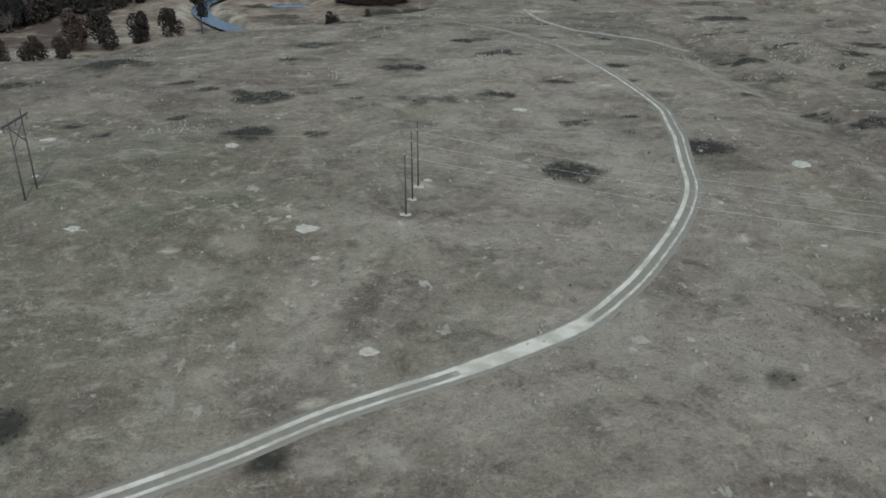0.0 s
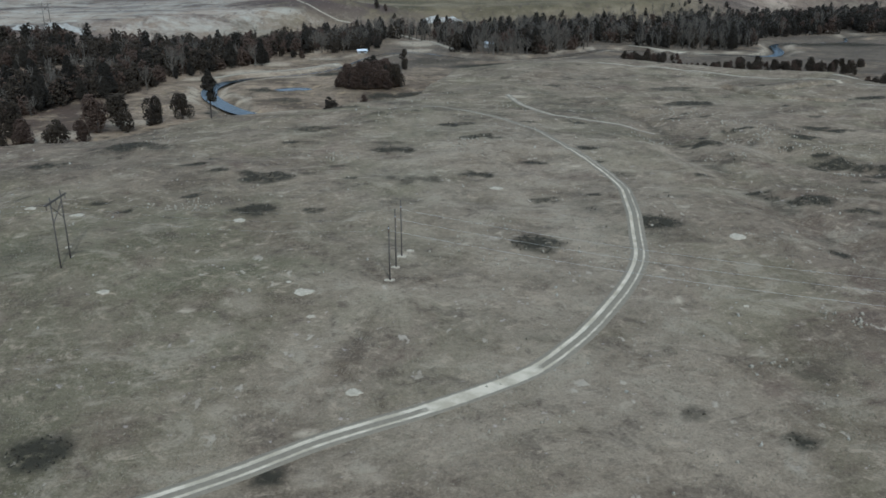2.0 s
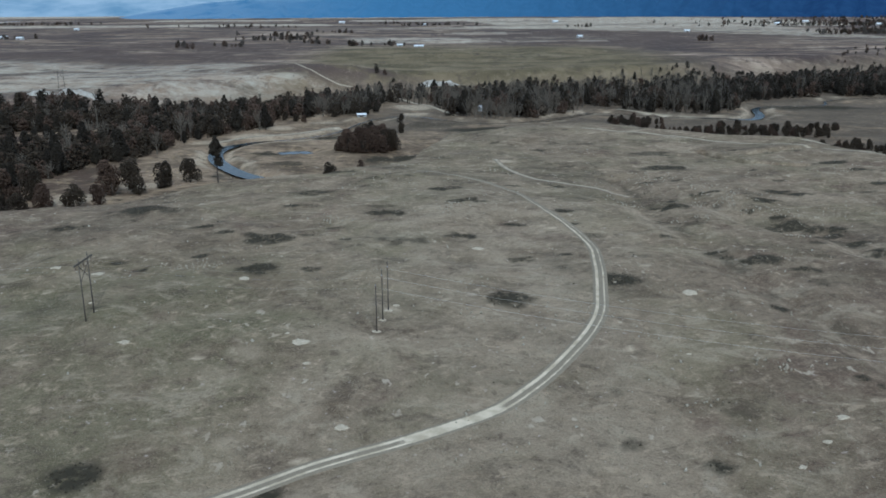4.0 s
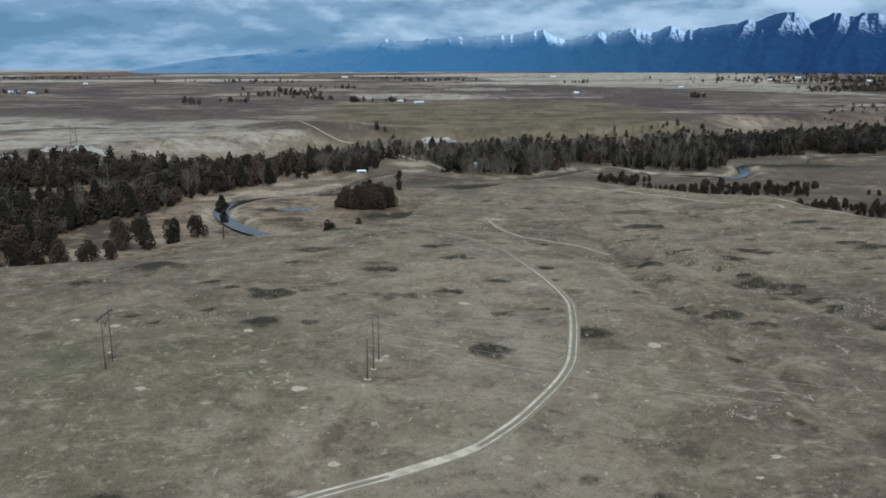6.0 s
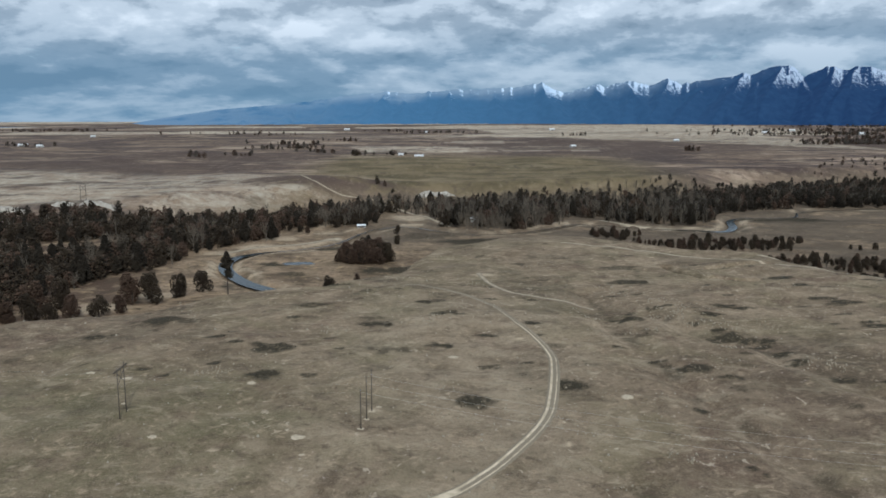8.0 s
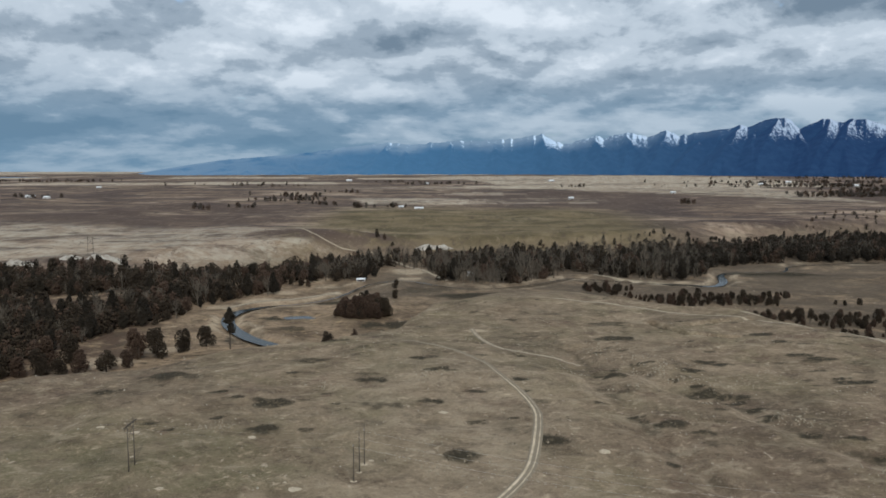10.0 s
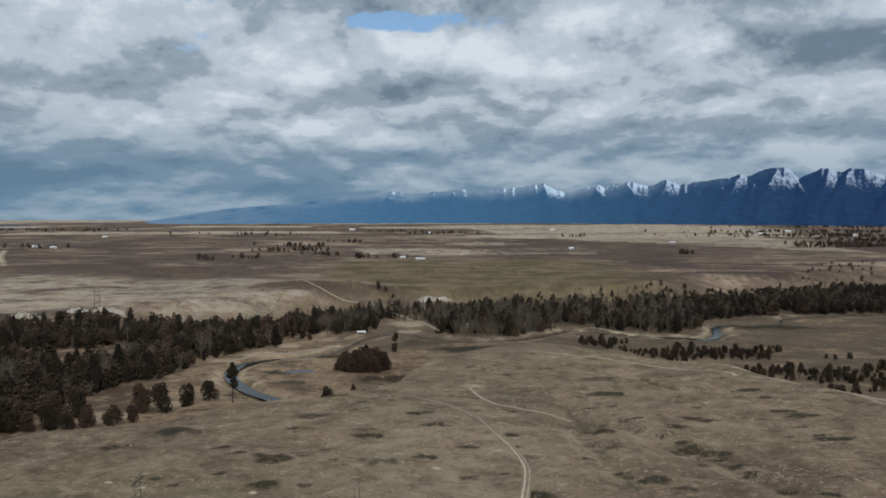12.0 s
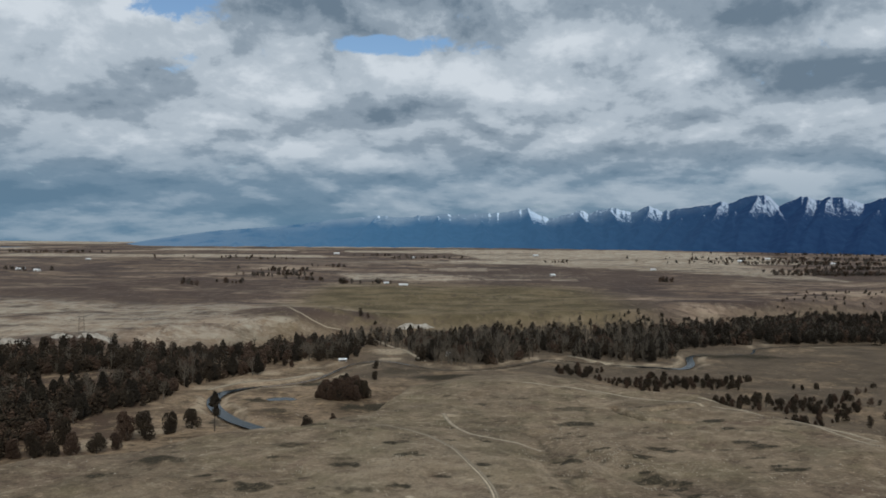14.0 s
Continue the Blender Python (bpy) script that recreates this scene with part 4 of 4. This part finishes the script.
def plant(kinds, x, y, size, turn, label=""):
    ob = kinds[int(turn * 97) % len(kinds)]
    m = Matrix.Translation((x, y, level(x, y) - 0.1)) @ Matrix.Rotation(turn, 4, "Z") @ Matrix.Diagonal((size, size, size * (0.9 + 0.25 * ((turn * 13) % 1)), 1))
    if ob.name in first_use:
        made = copy_thing(ob, Matrix.Translation((0, 0, 0)))
    else:
        made = ob
        first_use.add(ob.name)
    made.matrix_basis = m
    return tagged(made, label)


LEFT_WOOD = [(-560, 110), (-330, 130), (-262, 138), (-226, 160), (-208, 196), (-214, 240), (-206, 292), (-196, 330), (-170, 352), (-172, 415), (-146, 466), (-126, 486), (-100, 550), (-92, 620), (-150, 668),
             (-260, 622), (-380, 570), (-560, 520)]
MID_WOOD = [(-100, 575), (-60, 580), (-48, 640), (-30, 700), (10, 660), (26, 575), (70, 545), (128, 586), (156, 622), (200, 606), (266, 576), (306, 612), (330, 680), (392, 722), (480, 742), (820, 735),
            (940, 1040), (640, 1025), (520, 955), (430, 885), (250, 822), (60, 792), (-60, 765), (-125, 700)]
BAND = [(150, 500), (198, 455), (214, 394), (249, 362), (275, 312), (296, 284), (322, 290), (366, 330), (392, 400), (372, 450), (352, 500), (303, 470), (267, 472), (227, 512), (172, 534)]


def scatter(corners, gap, seed):
    """Jittered places in a polygon, about gap metres apart."""
    r = np.random.default_rng(seed)
    xs, ys = [c[0] for c in corners], [c[1] for c in corners]
    X, Y = np.meshgrid(np.arange(min(xs), max(xs), gap), np.arange(min(ys), max(ys), gap))
    X, Y = X + r.uniform(-0.48, 0.48, X.shape) * gap, Y + r.uniform(-0.48, 0.48, X.shape) * gap
    keep = inside(X, Y, corners) & (away(X, Y, RIVER) > 11) & (np.hypot(X + 55, Y - 578) > 12) & (np.hypot(X - 59, Y - 622) > 15)
    return np.stack([X[keep], Y[keep]], -1), r


MASS = {"needles": [], "juniper": [], "russet": [], "bare": [], "twigs": []}
built = {"bare": 0, "conifer": 0, "round": 45}


def mass_tree(shape, x, y, size, r, key=""):
    """A tree of the far woods, which are one mass."""
    z = level(x, y) - 0.2
    if shape == "bare":
        (tv, tf), (cv, cf) = bare_pieces(r, 14 * size, 0.30 * size, 11, 8)
        v, f = joined([(tv, tf), (cv, cf)])
        v = np.array([tuple(p) for p in v]) + np.array([x, y, z])
        tris = [t for g in f for t in ([(g[0], g[i], g[i + 1]) for i in range(1, len(g) - 1)])]
        MASS["bare"].append((v, np.array(tris)))
        return
    if shape == "conifer":
        c, s = conifer_points(r, 13 * size, 3.2 * size, 150)
        key = key or "needles"
    else:
        c, s = round_points(r, 8 * size, 3.5 * size, 150)
        # right-hand wood is dark russet; the near-black needles add its cloud shadow as colour
        key = key or (("russet" if r.random() < 0.25 else "needles") if x > 260 and y > 500 else "russet" if r.random() < 0.35 else "juniper")
    MASS[key].append(clumps(c + np.array([x, y, z]), s * 1.45, r))


def woods(corners, gap, seed, share, clearings, single_before, sizes):
    pts, r = scatter(corners, gap, seed)
    for x, y in pts[np.argsort(pts[:, 1])]:
        thin = fbm(np.array([x]), np.array([y]), 45, 2, seed + 60)[0]
        if thin < clearings:
            continue
        roll = r.random()
        grey = share[1] * (0.4 + 1.2 * (fbm(np.array([x]), np.array([y]), 80, 2, seed + 70)[0] + 0.5))
        # fewer grey trees to the right, to darken the wood as cloud shadow does
        grey *= 1 - 0.75 * smooth(280, 400, x)
        shape = "bare" if roll < grey else "conifer" if roll < grey + share[0] else "round"
        size = r.uniform(*sizes)
        if y < single_before and built[shape] < 285:
            plant({"bare": BARES, "conifer": CONIFERS, "round": ROUNDS}[shape], x, y, size * (1.35 if shape == "round" else 1), r.uniform(0, 6.28))
            built[shape] += 1
        else:
            mass_tree(shape, x, y, size * (1.35 if shape == "round" else 1), r)


# single trees that stand clear of the woods
for x, y, s in [(-162, 207, 1.5), (-153, 217, 1.1), (-155, 238, 1.8), (-145, 242, 2.0), (-134, 259, 1.7), (-124, 272, 1.4), (-176, 203, 1.4), (-186, 200, 1.2), (-196, 199, 1.5), (-206, 196, 1.3), (-216, 194, 1.5),
                (-190, 226, 2.0), (-204, 226, 2.1), (-222, 196, 2.1), (-240, 190, 2.2), (-41, 238, 1.0), (-26, 246, 0.55), (-14, 470, 1.0), (-17, 529, 0.9), (-121, 554, 0.9), (-110, 545, 0.8), (-101, 538, 0.8)]:
    made = plant(ROUNDS, x, y, s, (x * 0.37) % 6.28, "rounded dark juniper standing clear below the grassy bluff" if y < 300 and x < -100 else "low rounded brown shrub at the edge of the bluff")
    made.matrix_basis = made.matrix_basis @ Matrix.Diagonal((1.12, 1.05, 1.08, 1))


def tall_pine(x, y, tall):
    """An old pine: a long bare trunk with an uneven crown near its top."""
    r = np.random.default_rng(52)
    root = empty("pine_tree")
    part("trunk", trunk_mesh(r, tall * 0.97, 0.42), root)
    c, s = conifer_points(r, tall * 0.42, 3.4, 420)
    low_c, low_s = conifer_points(r, tall * 0.26, 3.0, 170)
    c, s = np.concatenate([c + np.array([0, 0, tall * 0.58]), low_c + np.array([0.9, 0, tall * 0.38])]), np.concatenate([s * 1.5, low_s * 2.2])
    part("crown", soup_mesh("crown", *clumps(c, s, r), "needles"), root)
    root.matrix_basis = Matrix.Translation((x, y, level(x, y) - 0.1))
    return tagged(root, "tall dark pine with a bare trunk beside the river bend", "tree")


tall_pine(-107, 266, 27)
r0 = np.random.default_rng(77)
for k in range(52):       # the dense grove on the river bottom
    a, d = r0.uniform(0, 6.28), r0.random() ** 0.62
    kinds = (CONIFERS, ROUNDS[::3], ROUNDS, ROUNDS[::3], ROUNDS[::3])[k % 5]
    plant(kinds, -33 + 21 * d * math.cos(a), 380 + 10 * d * math.sin(a), (1.45 + 0.65 * (1 - d)) * r0.uniform(0.75, 1.15) * (1 if k % 5 else 0.66), r0.uniform(0, 6.28), "dense dark tree in a close grove on the river bottom")
woods(BAND, 8.3, 5, (0.0, 0.03), -0.04, 999, (0.26, 0.70))
woods(LEFT_WOOD, 8.4, 6, (0.17, 0.15), -0.085, 500, (0.65, 1.55))
woods([(-150, 610), (-98, 575), (-74, 640), (-80, 715), (-150, 700)], 10.0, 12, (0.25, 0.3), -0.4, 0, (0.7, 1.2))
woods(MID_WOOD, 9.0, 7, (0.17, 0.56), -0.19, 600, (0.85, 1.55))
woods([(60, 788), (250, 818), (430, 880), (560, 960), (700, 1030), (730, 1080), (540, 1005), (400, 925), (250, 862), (60, 830)], 12.5, 14, (0.10, 0.45), -0.16, 0, (0.42, 0.85))
woods([(300, 245), (420, 200), (560, 330), (480, 470), (400, 430), (360, 330)], 25, 8, (0.0, 0.0), -0.3, 999, (0.4, 0.7))
woods([(520, 960), (900, 1000), (1050, 1250), (700, 1210)], 26, 9, (0.0, 0.0), -0.10, 0, (0.35, 0.7))
woods([(-112, 812), (-60, 806), (-30, 830), (-50, 868), (-90, 872)], 12, 10, (0.1, 0.0), -0.06, 0, (0.5, 0.9))
woods([(-92, 584), (-64, 584), (-44, 592), (-40, 640), (-80, 650)], 8, 15, (0.35, 0.45), -0.15, 0, (0.7, 1.1))
# shelter belts and bushes round the far farms
for k, (x, y, spread, count) in enumerate([(-370, 1390, 30, 9), (-370, 1590, 40, 12), (-330, 1800, 60, 26), (-290, 1640, 40, 20), (-228, 1510, 50, 14), (-140, 1430, 40, 10), (-450, 1330, 40, 6), (545, 1520, 22, 9),
                                           (-225, 2000, 70, 14), (-150, 2780, 90, 14), (-25, 2600, 110, 24), (-1450, 2860, 260, 60), (-70, 1450, 22, 8), (-930, 1720, 90, 12), (1300, 2350, 300, 90), (1560, 2700, 330, 110), (1250, 2050, 170, 90), (1700, 3200, 400, 90), (1130, 1800, 110, 60), (1020, 1790, 130, 70), (1060, 1900, 120, 60), (1250, 2420, 420, 120), (1180, 2700, 300, 60), (430, 2350, 60, 8), (-600, 2500, 250, 24)]):
    r1 = np.random.default_rng(200 + k)
    for _ in range(count):
        mass_tree("round", x + r1.normal(0, spread * 0.5), y + r1.normal(0, spread * 0.14), r1.uniform(0.7, 1.6), r1, ("twigs", "russet", "juniper")[int(r1.integers(0, 3))])
r2 = np.random.default_rng(311)
for _ in range(1500):
    y = 640 + 1300 * r2.random() ** 1.3
    x = r2.uniform(-0.62, 0.66) * y
    if y > np.interp(x, FAR_X, FAR_Y) + 30 and fbm(np.array([x]), np.array([y]), 150, 3, 91)[0] > 0.0:
        z, tall = level(x, y), r2.uniform(0.5, 1.5)
        c, s = round_points(r2, tall, tall * 0.9, 9)
        MASS[("twigs", "russet", "juniper")[int(r2.integers(0, 3))]].append(clumps(c + np.array([x, y, z - 0.1]), s * 4.5, r2))
for key, label in (("needles", "dark far conifers along the river"), ("juniper", "dark rounded far trees and shelter belts"), ("russet", "russet far shrubs along the river"), ("bare", "grey leafless far cottonwoods"), ("twigs", "grey-brown leafless shelter belts round the farms")):
    vs, ts, o = [], [], 0
    for v, t in MASS[key]:
        vs.append(v)
        ts.append(t + o)
        o += len(v)
    tagged(new("far_woods", soup_mesh("far_woods", np.concatenate(vs), np.concatenate(ts), key)), label, "woods", kind="stuff")


# ---- brush patches, grass tufts and stones on the bluff ----
def low_shrubs(seed):
    """Knee-high leafless shrubs, close together in every brush patch."""
    r = np.random.default_rng(seed)
    xs, ys = [], []
    for x, y, w, *much in BRUSH:
        n = int(3.4 * w * w * (much[0] * 0.5 if much else 1))
        a, d = r.uniform(0, 6.28, n), w * 1.15 * np.sqrt(r.uniform(0, 1, n))
        far = smooth(0, 90, y)
        px, py = x + (1 + 0.35 * far) * d * np.cos(a), y + (1 - 0.15 * far) * d * np.sin(a)
        ragged = d / w + (1 + far) * fbm(px, py, w * 0.9, 3, 7) + r.normal(0, 0.12, n)
        ragged += 9 * (away(px, py, TRACK) < 3.2)
        xs.append(px[ragged < 0.95])
        ys.append(py[ragged < 0.95])
    x, y = np.concatenate(xs), np.concatenate(ys)
    s = r.uniform(0.14, 0.42, len(x))
    return soup_mesh("low_shrubs", *clumps(np.stack([x, y, height(x, y) + 0.2 * s], -1), s, r), "brush")


tagged(new("low_shrubs", low_shrubs(3)), "patches of low dark leafless brush in dry grass", "shrubs", kind="stuff")


def tufts(count, seed):
    """Small bent blades in threes, bleached by winter."""
    r = np.random.default_rng(seed)
    x, y = r.uniform(-120, 140, count), -95 + 300 * r.beta(1.0, 1.6, count)
    keep = (fbm(x, y, 14, 3, 81) > -0.08) & (spots(x, y, BRUSH, 0.35, 2.0) < 0.2) & (away(x, y, dense(rounded(TRACK), 6)) > 2.2)
    x, y = x[keep], y[keep]
    n = len(x)
    z = height(x, y)
    h = r.uniform(0.12, 0.34, n)
    v = np.zeros((n, 7, 3))
    for k in range(3):
        a = r.uniform(0, 6.28, n)
        w = h * r.uniform(0.3, 0.6, n)
        v[:, 2 * k] = np.stack([x + w * np.cos(a), y + w * np.sin(a), z - 0.03], -1)
        v[:, 2 * k + 1] = np.stack([x + w * np.cos(a + 0.9), y + w * np.sin(a + 0.9), z - 0.03], -1)
    v[:, 6] = np.stack([x + r.normal(0, 0.1, n), y + r.normal(0, 0.1, n), z + h], -1)
    t = np.array([(0, 1, 6), (2, 3, 6), (4, 5, 6)])[None] + 7 * np.arange(n)[:, None, None]
    return soup_mesh("grass_tufts", v.reshape(-1, 3), t.reshape(-1, 3), "tuft")


tagged(new("grass_tufts", tufts(90000, 3)), "bleached winter bunchgrass over the bluff", "grass", kind="stuff")


SAGE = [(135, 152, 9), (128, 146, 7), (119, 206, 9), (112, 192, 6), (143, 131, 8), (140, 94, 5), (168, 67, 7), (90, -15, 5), (71, -33, 4), (111, 120, 6), (150, 118, 6), (133, 176, 5), (205, 205, 6), (-30, 120, 8), (20, 135, 9), (-60, 60, 7), (95, 150, 6)]


def pale_bunches(count, seed):
    """Bleached bunches and grey brush, loose over the hill and thick in a few places along the draws."""
    r = np.random.default_rng(seed)
    x, y = r.uniform(-160, 260, count), r.uniform(-70, 320, count)
    keep = fbm(x, y, 24, 3, 95) > 0.17
    xs, ys, ss = [x[keep]], [y[keep]], [r.uniform(0.2, 0.55, int(keep.sum()))]
    for cx, cy, w in SAGE:
        n = int(1.3 * w * w)
        px, py = cx + r.normal(0, 0.62 * w, n), cy + r.normal(0, 0.62 * w, n)
        thick = fbm(px, py, 5, 3, 97) > -0.02
        xs.append(px[thick])
        ys.append(py[thick])
        ss.append(r.uniform(0.2, 0.65, int(thick.sum())))
    x, y, s = np.concatenate(xs), np.concatenate(ys), np.concatenate(ss)
    return soup_mesh("bunchgrass", *clumps(np.stack([x, y, height(x, y) + 0.3 * s], -1), s, r), "straw")


tagged(new("bunchgrass", pale_bunches(7000, 12)), "bleached bunches of tall grass and brush along the draws", "grass", kind="stuff")


def stones(count, seed):
    r = np.random.default_rng(seed)
    x, y = r.uniform(-180, 260, count), r.uniform(-90, 330, count)
    keep = fbm(x, y, 60, 3, 91) > 0.0
    x, y = x[keep], y[keep]
    s = 0.12 + 0.55 * r.random(len(x)) ** 4
    return soup_mesh("stones", *clumps(np.stack([x, y, height(x, y) + 0.1 * s], -1), s, r), "stone")


tagged(new("stones", stones(1800, 6)), "scattered pale stones in the dry grass", "stones", kind="stuff")


# ---- power line ----
def insulators(x, y, z, length=1.1):
    return joined([tube([(x, y, z), (x, y, z - length)], [0.04, 0.04], 6)] + [tube([(x, y, z - 0.12 - 0.15 * k), (x, y, z - 0.17 - 0.15 * k)], [0.14, 0.10], 8) for k in range(6)])


def pole_mesh(x, y, z0, tall):
    v, f = tube([(x, y, z0 - 1), (x, y, z0 + tall * 0.5), (x, y, z0 + tall)], [0.19, 0.16, 0.12], 10)
    return mesh_of("pole", v, f, "pole", True)


def h_frame(x, y, tall):
    root = empty("power_pylon")
    half = 2.7
    za = level(x, y - half)
    for s in (-1, 1):
        part("pole", pole_mesh(x, y + s * half, level(x, y + s * half), tall), root)
    top = za + tall - 1.2
    part("crossarm", mesh_of("crossarm", *joined([block(x - 0.20, x - 0.08, y - 5.4, y + 5.4, top - 0.15, top + 0.15), block(x + 0.08, x + 0.20, y - 5.4, y + 5.4, top - 0.15, top + 0.15)]), "pole"), root)
    for a, b in ((-1, 1), (1, -1)):
        part("brace", mesh_of("brace", *tube([(x, y + a * half, top - 5.0), (x, y + b * half, top - 0.9)], [0.10, 0.10], 5), "pole"), root)
    for s in (-4.8, 0, 4.8):
        part("insulator", mesh_of("insulator", *insulators(x, y + s, top - 0.1), "porcelain"), root)
    return tagged(root, "brown wooden two-pole power line frame with crossarm standing in grass", "power pylon", "power line over the bluff"), top - 1.2


def three_pole(x, y, tall):
    root = empty("power_pylon")
    tops = []
    for k, (dx, dy) in enumerate(((0, -8.0), (1, 0), (2, 7.0))):
        px, py = x + dx, y + dy
        z = level(px, py)
        part("pole", pole_mesh(px, py, z, tall - (1.2 if k == 0 else 0)), root)
        tops.append((px, py, z + tall - 2.2))
        part("insulator", mesh_of("insulator", *insulators(px, py - 0.35, z + tall - 1.6), "porcelain"), root)
        part("bracket", mesh_of("bracket", *block(px - 0.1, px + 0.1, py - 0.5, py + 0.1, z + tall - 1.7, z + tall - 1.5), "steel"), root)
    tagged(root, "three weathered wooden poles of a power line bend on chalky pads", "power pylon", "power line over the bluff")
    return tops


A_TOP = h_frame(-74.9, 14.6, 16.6)[1]
TOPS = three_pole(0, 13, 13.8)
FAR_END = [(190, -48, 4.5), (190, -40, 4.5), (190, -32, 4.5)]


def wire(name, a, b, sag, thick=0.025):
    pts, rad = [], []
    for k in range(25):
        t = k / 24
        p = Vector(a).lerp(Vector(b), t)
        p.z -= sag * 4 * t * (1 - t)
        pts.append(p)
        rad.append(thick)
    ob = new(name, mesh_of(name, *tube(pts, rad, 4), "wire"))
    tagged(ob, "thin aluminium conductor sagging between wooden power poles", "power line", "conductors of the power line")


for k, s in enumerate((-5.6, 0, 5.6)):
    wire("power_line", (-74.9, 14.6 + s * 0.85, A_TOP), TOPS[k], 2.0, 0.007)
    wire("power_line", TOPS[k], FAR_END[k], 4.5, 0.022)
    wire("power_line", (-74.9, 14.6 + s * 0.85, A_TOP), (-260, 30 + s, 14), 4.0, 0.007)


# far steel tower on the clay bluff
def lattice_tower(x, y, tall):
    root = empty("transmission_tower")
    z = level(x, y)
    for sx in (-1, 1):
        part("leg", mesh_of("leg", *tube([(x + sx * 3.0, y, z - 1), (x + sx * 2.6, y, z + tall)], [0.28, 0.2], 6), "pole"), root)
    part("crossarm", mesh_of("crossarm", *block(x - 6.5, x + 6.5, y - 0.2, y + 0.2, z + tall - 2.2, z + tall - 1.7), "pole"), root)
    for s in (-1, 1):
        part("brace", mesh_of("brace", *tube([(x - s * 2.7, y, z + tall - 9), (x + s * 2.6, y, z + tall - 3)], [0.15, 0.15], 4), "pole"), root)
    return tagged(root, "far brown two-pole pylon above a pale clay bank", "power pylon")


lattice_tower(-347, 625, 21)


# ---- clay cliffs ----
def cliff(x0, x1, y, low, high, seed):
    u, v = np.meshgrid(np.linspace(0, 1, 60), np.linspace(0, 1, 14))
    x = x0 + (x1 - x0) * u
    crest = high * (np.sin(np.pi * u) ** 0.8) * (0.75 + 1.3 * fbm(x, x * 0, 16, 4, seed))
    yy = y + 9 * fbm(x, x * 0 + seed, 20, 3, seed) + 9 * v + 2.0 * fbm(x, v * 30, 6, 3, seed + 4)
    z = low - 3 + (crest + 3) * smooth(0, 0.85, v + 0.5 * fbm(x, v * 10, 7, 3, seed + 6)) + 2.2 * fbm(x, v * 40, 6, 4, seed + 2)
    v2 = v > 0.93
    z = np.where(v2, low - 3, z)
    ob = new("clay_bank", grid_mesh("clay_bank", x, yy + np.where(v2, 4, 0), z, "cliff"))
    tagged(ob, "eroded pale clay bank above the river woods", "cliff", kind="structure")


cliff(-384, -308, 606, -2, 10.5, 3)
cliff(-428, -384, 585, -4, 8.5, 5)
cliff(-10, 44, 838, -12, 8.5, 7)


# ---- far farms ----
def farmhouse(x, y, long, wide, tall, turn, label):
    root = empty("farm_building")
    z = level(x, y) - 0.3
    part("wall", mesh_of("wall", *joined([block(-long / 2, long / 2, -wide / 2, wide / 2, 0, tall)]), "siding"), root)
    e, r = 0.5, wide * 0.30
    v = [(-long / 2 - e, -wide / 2 - e, tall - 0.1), (long / 2 + e, -wide / 2 - e, tall - 0.1), (long / 2 + e, wide / 2 + e, tall - 0.1), (-long / 2 - e, wide / 2 + e, tall - 0.1), (-long / 2 - e, 0, tall + r), (long / 2 + e, 0, tall + r)]
    part("roof", mesh_of("roof", v, [(0, 1, 5, 4), (2, 3, 4, 5), (0, 4, 3), (1, 2, 5), (3, 2, 1, 0)], "roof"), root, "white sheet metal roof")
    part("door", mesh_of("door", *block(-1.6, 1.6, -wide / 2 - 0.08, -wide / 2 + 0.05, 0, tall * 0.75), "pole"), root, "dark door")
    for s in (-0.3, 0.3):
        part("window", mesh_of("window", *block(s * long - 0.9, s * long + 0.9, -wide / 2 - 0.06, -wide / 2 + 0.05, tall * 0.35, tall * 0.75), "glass"), root, "dark window pane")
    root.matrix_basis = Matrix.Translation((x, y, z)) @ Matrix.Rotation(turn, 4, "Z")
    return tagged(root, label, "farm building", "farms on the bench")


for x, y, l, w, h, a in [(-55, 578, 10, 5, 3, 0.15), (59, 622, 12, 9, 5, 0.5), (-58, 1440, 12, 9, 4, 0.2), (-20, 1385, 22, 8, 3.5, 0.0), (326, 1690, 14, 11, 5, 0.4), (-956, 1725, 26, 14, 5, 0.1), (-905, 1700, 18, 12, 5, -0.3), (-1018, 2270, 16, 10, 5, 0.2), (632, 1935, 16, 10, 5, 0.1),
                         (430, 2860, 24, 14, 6, 0.3), (-30, 2600, 18, 12, 5, 0.2), (1080, 2500, 26, 14, 6, 0.1), (1250, 2700, 24, 14, 6, -0.2), (-330, 2900, 26, 14, 6, 0.1), (1320, 2350, 24, 14, 6, 0.0)]:
    farmhouse(x, y, l * 0.8, w * 0.8, h * 0.75, a, "far farm building with a pale roof on the open bench" if y > 900 else "small pale-roofed shed in a clearing of the river woods")
